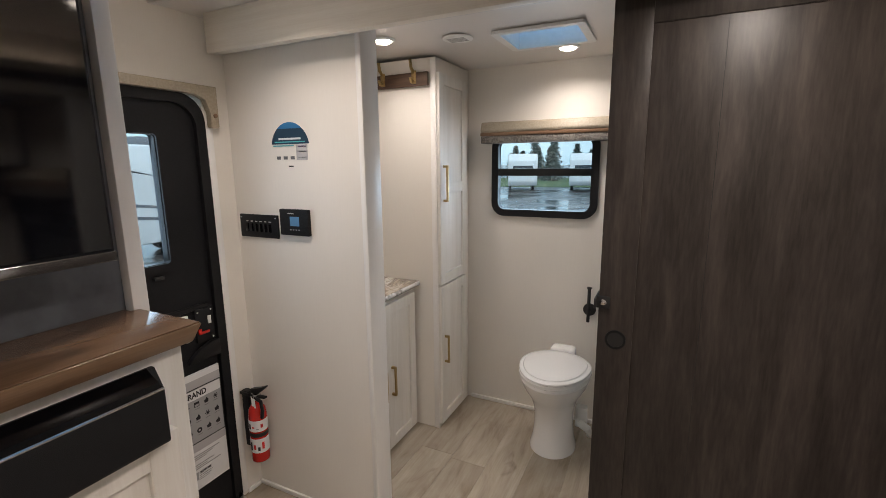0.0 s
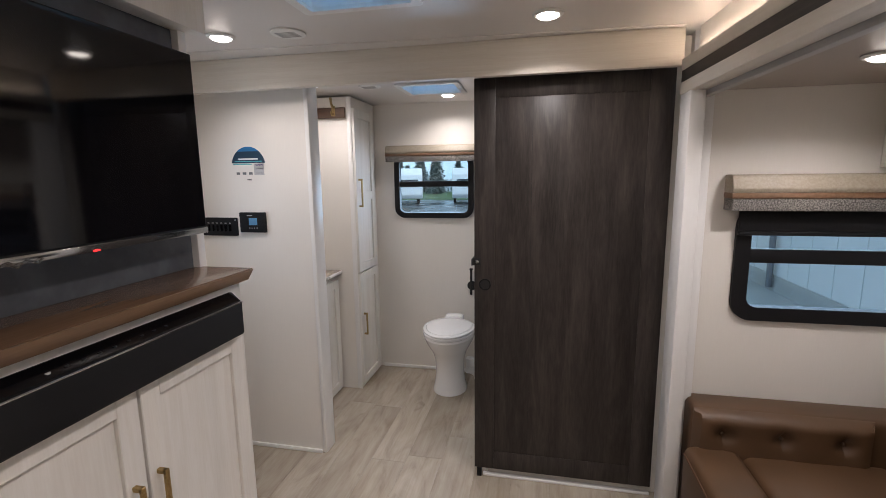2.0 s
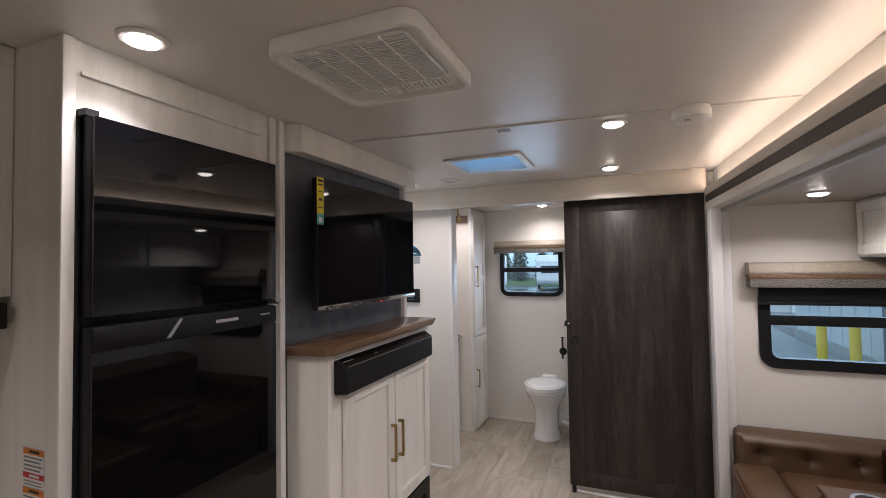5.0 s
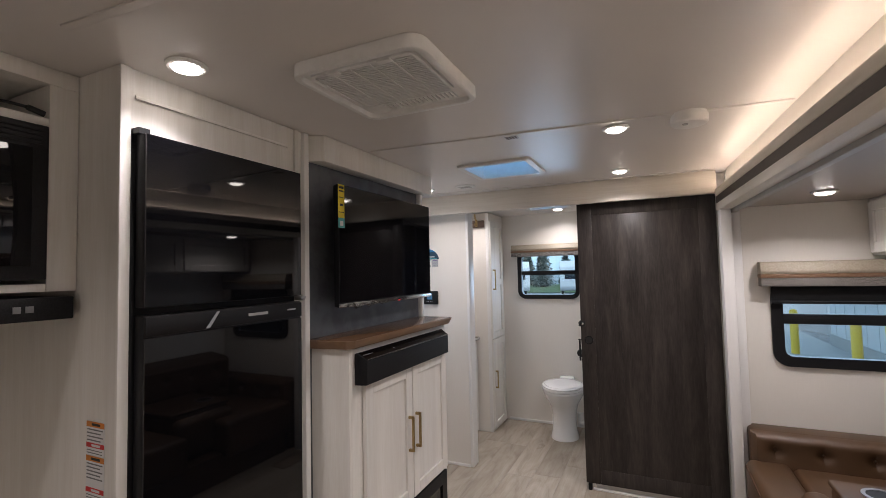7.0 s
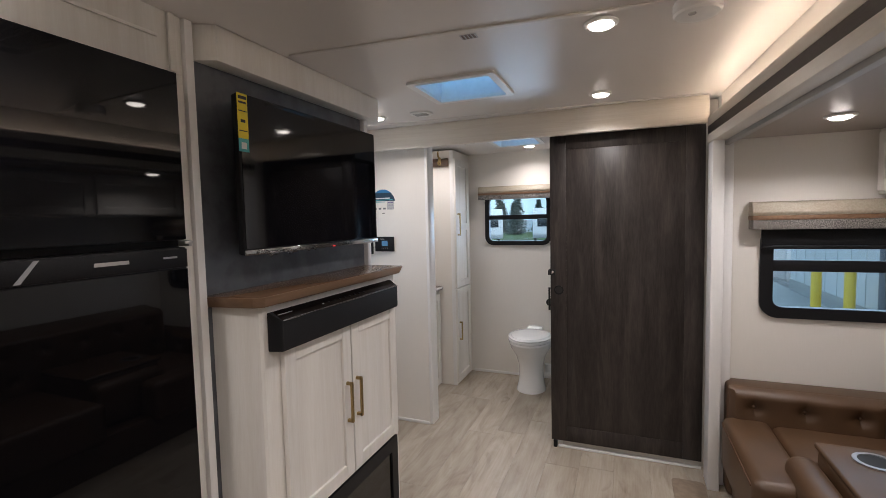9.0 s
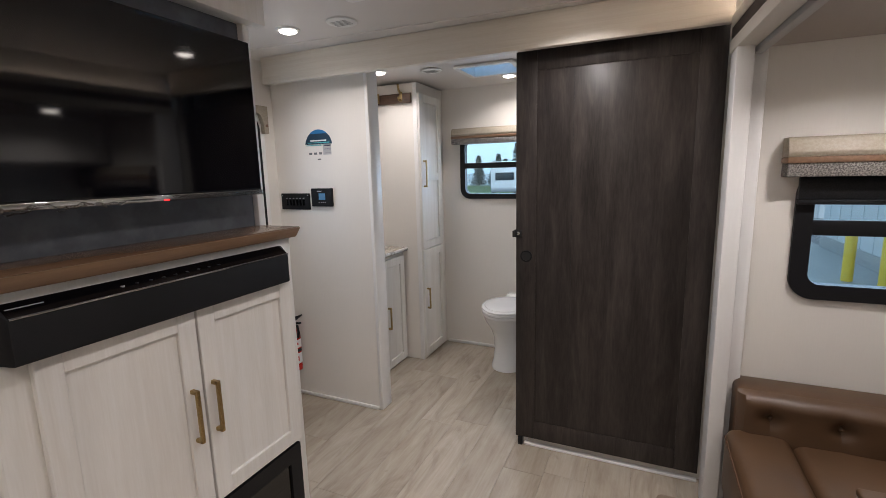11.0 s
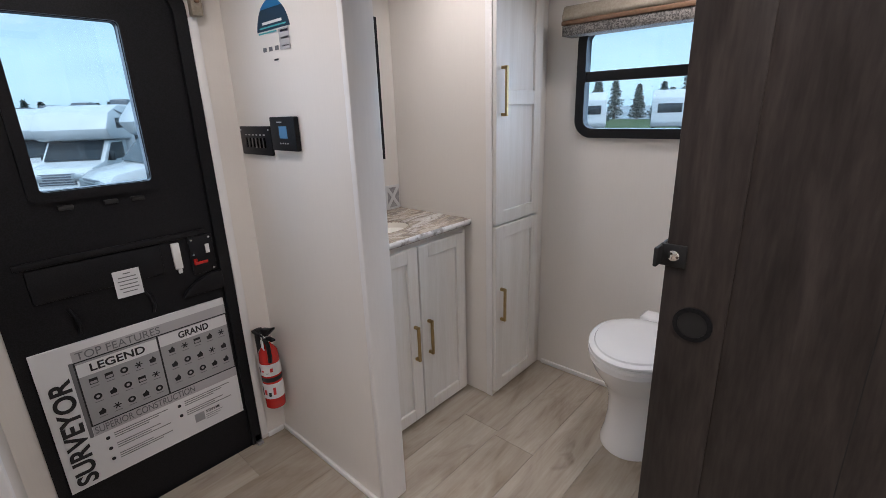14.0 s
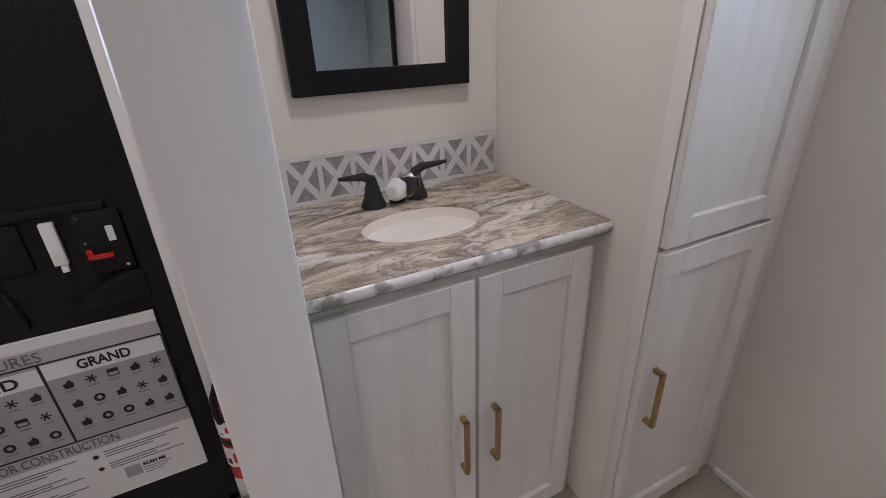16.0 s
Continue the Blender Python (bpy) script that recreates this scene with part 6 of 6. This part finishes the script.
def motorhome():
    """A cab-over motorhome, its nose towards +y, standing at the origin on the ground."""
    m = thing("motorhome", (0, 0, GZ), "white cab-over motorhome with grey swoosh graphics, parked", "motorhome", "parked motorhomes")
    g = GZ
    bm = bmesh.new()
    prism(bm, [(-4.2, g + 0.55), (1.4, g + 0.55), (1.4, g + 2.05), (2.75, g + 2.10), (3.0, g + 2.45), (2.6, g + 3.0), (1.9, g + 3.25), (-4.2, g + 3.25)], "x", -1.2, 1.2, bev=0.10)
    part("body", bm, RVW, m)
    bm = bmesh.new()
    prism(bm, [(1.4, g + 0.5), (4.1, g + 0.5), (4.15, g + 1.05), (3.9, g + 1.3), (3.15, g + 1.42), (2.55, g + 2.08), (1.4, g + 2.08)], "x", -1.0, 1.0, bev=0.07)
    cab = part("cab", bm, RVW, m)
    bm = bmesh.new()
    prism(bm, [(3.12, g + 1.46), (2.60, g + 2.05), (2.64, g + 2.07), (3.17, g + 1.49)], "x", -0.86, 0.86)
    part("windscreen", bm, RVGL, cab, "dark windscreen")
    for s in (-1, 1):
        bm = bmesh.new()
        prism(bm, [(1.75, g + 1.42), (2.95, g + 1.42), (2.50, g + 1.98), (1.75, g + 1.98)], "x", s * 1.0, s * 1.008)
        part("side_window", bm, RVGL, cab)
        part("headlight", boxes((s * 0.62 - 0.2, s * 0.62 + 0.2, 4.08, 4.17, g + 0.92, g + 1.14), bev=0.03), ALU, cab)
        part("side_mirror", boxes((s * 1.08 - 0.09, s * 1.08 + 0.09, 2.7, 2.8, g + 1.40, g + 1.72), bev=0.03), RVGL, cab)
        for y0, y1, z0, z1 in ((0.1, 1.15, 1.75, 2.35), (-1.9, -0.9, 1.75, 2.35), (-3.7, -2.8, 1.75, 2.35), (1.7, 2.3, 2.45, 2.80)):
            part("window", boxes((s * 1.2 - 0.012, s * 1.2 + 0.012, y0, y1, g + z0, g + z1), bev=0.01), RVGL, m)
        for k, (ya, yb, za, zb) in enumerate(((-3.9, 1.2, 1.05, 1.75), (-3.4, 1.3, 0.85, 1.40), (-0.6, 2.0, 2.40, 2.95))):
            bm = bmesh.new()
            prism(bm, [(ya, g + za), (yb, g + zb), (yb + 0.25, g + zb + 0.14), (ya + 0.9, g + za + 0.16)], "x", s * 1.201, s * 1.206 + 0.002 * k * s)
            part("graphic", bm, RVG, m)
        for y in (-0.9, -2.4, -3.5):
            bm = bmesh.new()
            ring(bm, [(y - 0.35, g + 0.68), (y + 0.35, g + 0.68), (y + 0.35, g + 1.02), (y - 0.35, g + 1.02)], [(y - 0.32, g + 0.71), (y + 0.32, g + 0.71), (y + 0.32, g + 0.99), (y - 0.32, g + 0.99)], "x", s * 1.2, s * 1.212)
            part("hatch", bm, RVG, m)
        for y in (3.3, -2.0):
            wheel(m, s * 0.92, y)
    gr = part("grille", boxes((-0.55, 0.55, 4.09, 4.16, g + 0.80, g + 1.16), bev=0.02), RVG, m)
    for k in range(4):
        part("grille_bar", boxes((-0.52, 0.52, 4.165, 4.18, g + 0.84 + k * 0.08, g + 0.87 + k * 0.08)), ALU, gr)
    part("bumper", boxes((-0.98, 0.98, 4.05, 4.25, g + 0.48, g + 0.72), bev=0.05), RVW, m)
    part("roof_unit", boxes((-0.35, 0.35, -1.6, -0.7, g + 3.25, g + 3.52), bev=0.08), RVG, m)
    return m


def trailer(x, y, yaw, length=7.0):
    """A white travel trailer with windows and a door, standing along its own y."""
    m = thing("travel_trailer", (x, y, GZ), "white travel trailer with dark windows, parked", "trailer", "parked trailers")
    g = GZ
    h = length / 2

    def put(nm, bm, material, parent=None):
        bmesh.ops.transform(bm, matrix=Matrix.Translation((x, y, 0)) @ Matrix.Rotation(radians(yaw), 4, 'Z'), verts=bm.verts[:])
        return part(nm, bm, material, parent or m)
    bm = bmesh.new()
    prism(bm, [(-h, g + 0.55), (h - 0.2, g + 0.55), (h, g + 0.9), (h - 0.1, g + 2.6), (h - 0.6, g + 3.15), (-h, g + 3.2)], "x", -1.2, 1.2, bev=0.08)
    put("body", bm, RVW)
    for s in (-1, 1):
        for y0, y1, z0, z1 in ((-h + 0.6, -h + 1.5, 1.75, 2.4), (-0.6, 0.7, 1.7, 2.4), (h - 1.9, h - 1.0, 1.75, 2.4)):
            put("window", boxes((s * 1.2 - 0.012, s * 1.2 + 0.012, y0, y1, g + z0, g + z1), bev=0.01), RVGL)
        bm = bmesh.new()
        prism(bm, [(-h + 0.1, g + 1.2), (h - 0.5, g + 1.5), (h - 0.3, g + 1.7), (-h + 0.1, g + 1.38)], "x", s * 1.201, s * 1.207)
        put("graphic", bm, RVG)
        for yy in (-0.9, 0.0):
            bm = cyl(bmesh.new(), 0.36, 0.22, (s * 1.0, yy, g + 0.36), "x", 20, bev=0.02)
            put("wheel", bm, TYRE)
    put("rear_window", boxes((-0.6, 0.6, -h - 0.012, -h + 0.01, g + 1.7, g + 2.35), bev=0.01), RVGL)
    put("hatch", boxes((-0.8, 0.8, h - 0.16, h - 0.02, g + 1.55, g + 2.2), bev=0.01), RVGL)
    return m


mh = motorhome()
LOW = Matrix.Diagonal((0.9, 0.95, 0.92, 1))
mh.matrix_basis = pose(-12.5, 6.9, GZ, 0, 0, -176) @ LOW
for x, y, a in ((-18.4, 5.1, -127), (-21.6, 4.6, -127), (-24.9, 4.1, -126), (-28.2, 3.6, -127), (-31.5, 3.2, -128)):
    copy_thing(mh, pose(x, y, GZ, 0, 0, a) @ LOW)
for i, (x, y, a) in enumerate(((-17.0, 38.0, 206), (-11.6, 40.5, 198), (-6.4, 42.0, 190), (-1.0, 43.0, 165), (5.5, 42.0, 178), (11.5, 43.0, 170), (-25.0, 40.0, 120), (-70.0, -9.0, 75), (-73.0, -15.0, 80))):
    trailer(x, y, a, 6.2 + (i % 3) * 0.5)
gs = boxes((-60, 60, 46, 72, GZ + 0.001, GZ + 0.03))
structure("grass_strip", gs, GRASSM, "strip of rough green grass behind the trailers", "grass")


def conifer(x, y, h, seed):
    """A pine: tapered trunk, drooping whorls of branch clumps with gaps."""
    t = thing("conifer_tree", (x, y, GZ), "tall dark green conifer beyond the yard", "tree", "conifers")
    r = random.Random(seed)
    bm = bmesh.new()
    tube(bm, [(x, y, GZ), (x + 0.05, y, GZ + h * 0.5), (x, y, GZ + h * 0.98)], 0.2, 8, [0.22, 0.12, 0.02])
    part("trunk", bm, BARK, t)
    verts, faces = [], []
    for k in range(26):
        f = k / 25
        z = GZ + h * (0.10 + 0.88 * f)
        reach = h * 0.27 * (1 - f) ** 0.8 + 0.15
        for j in range(9):
            a = r.uniform(0, 2 * math.pi)
            L = reach * r.uniform(0.55, 1.15)
            dx, dy = math.cos(a), math.sin(a)
            for s in range(4):
                q = (s + r.random()) / 4 * L
                c = Vector((x + dx * q, y + dy * q, z - 0.22 * q + r.uniform(-0.1, 0.1)))
                for w in range(3):
                    d = Vector((r.uniform(-1, 1), r.uniform(-1, 1), r.uniform(-0.5, 0.5))).normalized() * r.uniform(0.22, 0.46)
                    e = Vector((r.uniform(-1, 1), r.uniform(-1, 1), r.uniform(-0.5, 0.5))).normalized() * 0.13
                    n0 = len(verts)
                    verts += [c - e, c + e, c + d]
                    faces.append((n0, n0 + 1, n0 + 2))
    me = bpy.data.meshes.new("crown")
    me.from_pydata([tuple(v) for v in verts], [], faces)
    me.materials.append(LEAF)
    ob = new("crown", me)
    ob.parent = t
    ob.matrix_parent_inverse = Matrix.Translation(-world_of(t))
    return t


rt = random.Random(11)
for i in range(40):
    conifer(-50 + i * 1.7 + rt.uniform(-0.8, 0.8), 64 + rt.uniform(-4, 8), rt.uniform(3.8, 6.2), 100 + i)
for i in range(30):
    conifer(-80 + rt.uniform(-5, 5), -24 + i * 2.1 + rt.uniform(-1, 1), rt.uniform(3.6, 5.2), 300 + i)

# yard building and bollards beyond the slide-out window
structure("concrete_apron", boxes((1.5, 5.19, 4.5, 24, GZ + 0.001, GZ + 0.02)), CONC, "pale wet concrete apron", "pavement")
bd = thing("metal_building", (12, 10, GZ), "pale metal-clad building beside the yard", "building")
part("wall", boxes((5.2, 20, 4.0, 15.5, GZ, GZ + 5)), BLDG, bd)
part("roof", boxes((5.0, 20.2, 3.8, 15.7, GZ + 5, GZ + 5.2)), RVG, bd)
part("base_course", boxes((5.17, 5.199, 4.0, 15.5, GZ, GZ + 0.35)), CONC, bd)
for k in range(16):
    part("cladding_rib", boxes((5.188, 5.199, 4.5 + k * 0.7, 4.56 + k * 0.7, GZ + 0.351, GZ + 5)), BLDG, bd)
part("downpipe", cyl(bmesh.new(), 0.06, 4.6, (5.10, 9.9, GZ + 2.4), "z", 12), RVG, bd)
bd2 = thing("storage_building", (8, 27, GZ), "long pale grey storage building", "building")
part("wall", boxes((2.5, 22, 24, 32, GZ, GZ + 4)), BLDG, bd2)
part("roof", boxes((2.3, 22.2, 23.8, 32.2, GZ + 4, GZ + 4.3)), RVG, bd2)
for k in range(4):
    part("roller_door", boxes((3.4 + k * 4, 6.4 + k * 4, 23.95, 23.999, GZ, GZ + 3)), RVW, bd2)
for x, y in ((4.35, 10.8), (4.75, 10.3), (3.9, 13.6)):
    b = thing("bollard", (x, y, GZ), "yellow steel safety bollard", "bollard", "yellow bollards")
    bm = bmesh.new()
    lathe(bm, [(0.095, 0), (0.095, 1.10), (0.08, 1.16), (0.03, 1.19)], (x, y, GZ + 0.02), 20)
    part("post", bm, YELPOST, b)

# ---- floor planks ----
fl = structure("floor", boxes((WX, EX + 0.05, SY, NY, -0.06, -0.0035)), JOINT, "bleached oak vinyl plank floor", "floor")
PW, PL = 0.182, 1.22
shared = {}


def plank(x0, x1, y0, y1):
    key = (round(x1 - x0, 4), round(y1 - y0, 4))
    if key not in shared:
        w, l = key
        bm = boxes((-w / 2 + 0.0005, w / 2 - 0.0005, -l / 2 + 0.0005, l / 2 - 0.0005, -0.0033, 0.0), bev=0.0008, seg=1)
        shared[key] = mesh_of("plank", bm, FLOORM, False)
    ob = new("plank", shared[key])
    ob.location = ((x0 + x1) / 2, (y0 + y1) / 2, 0)
    ob.parent = fl


x, i = WX, 0
rp = random.Random(3)
while x < EX + 0.05 - 1e-6:
    x1 = min(x + PW, EX + 0.05)
    y = SY - rp.random() * PL
    while y < NY - 1e-6:
        y0, y1 = max(y, SY), min(y + PL, NY)
        if y1 - y0 > 0.01:
            plank(x, x1, y0, y1)
        y += PL
    x, i = x1, i + 1
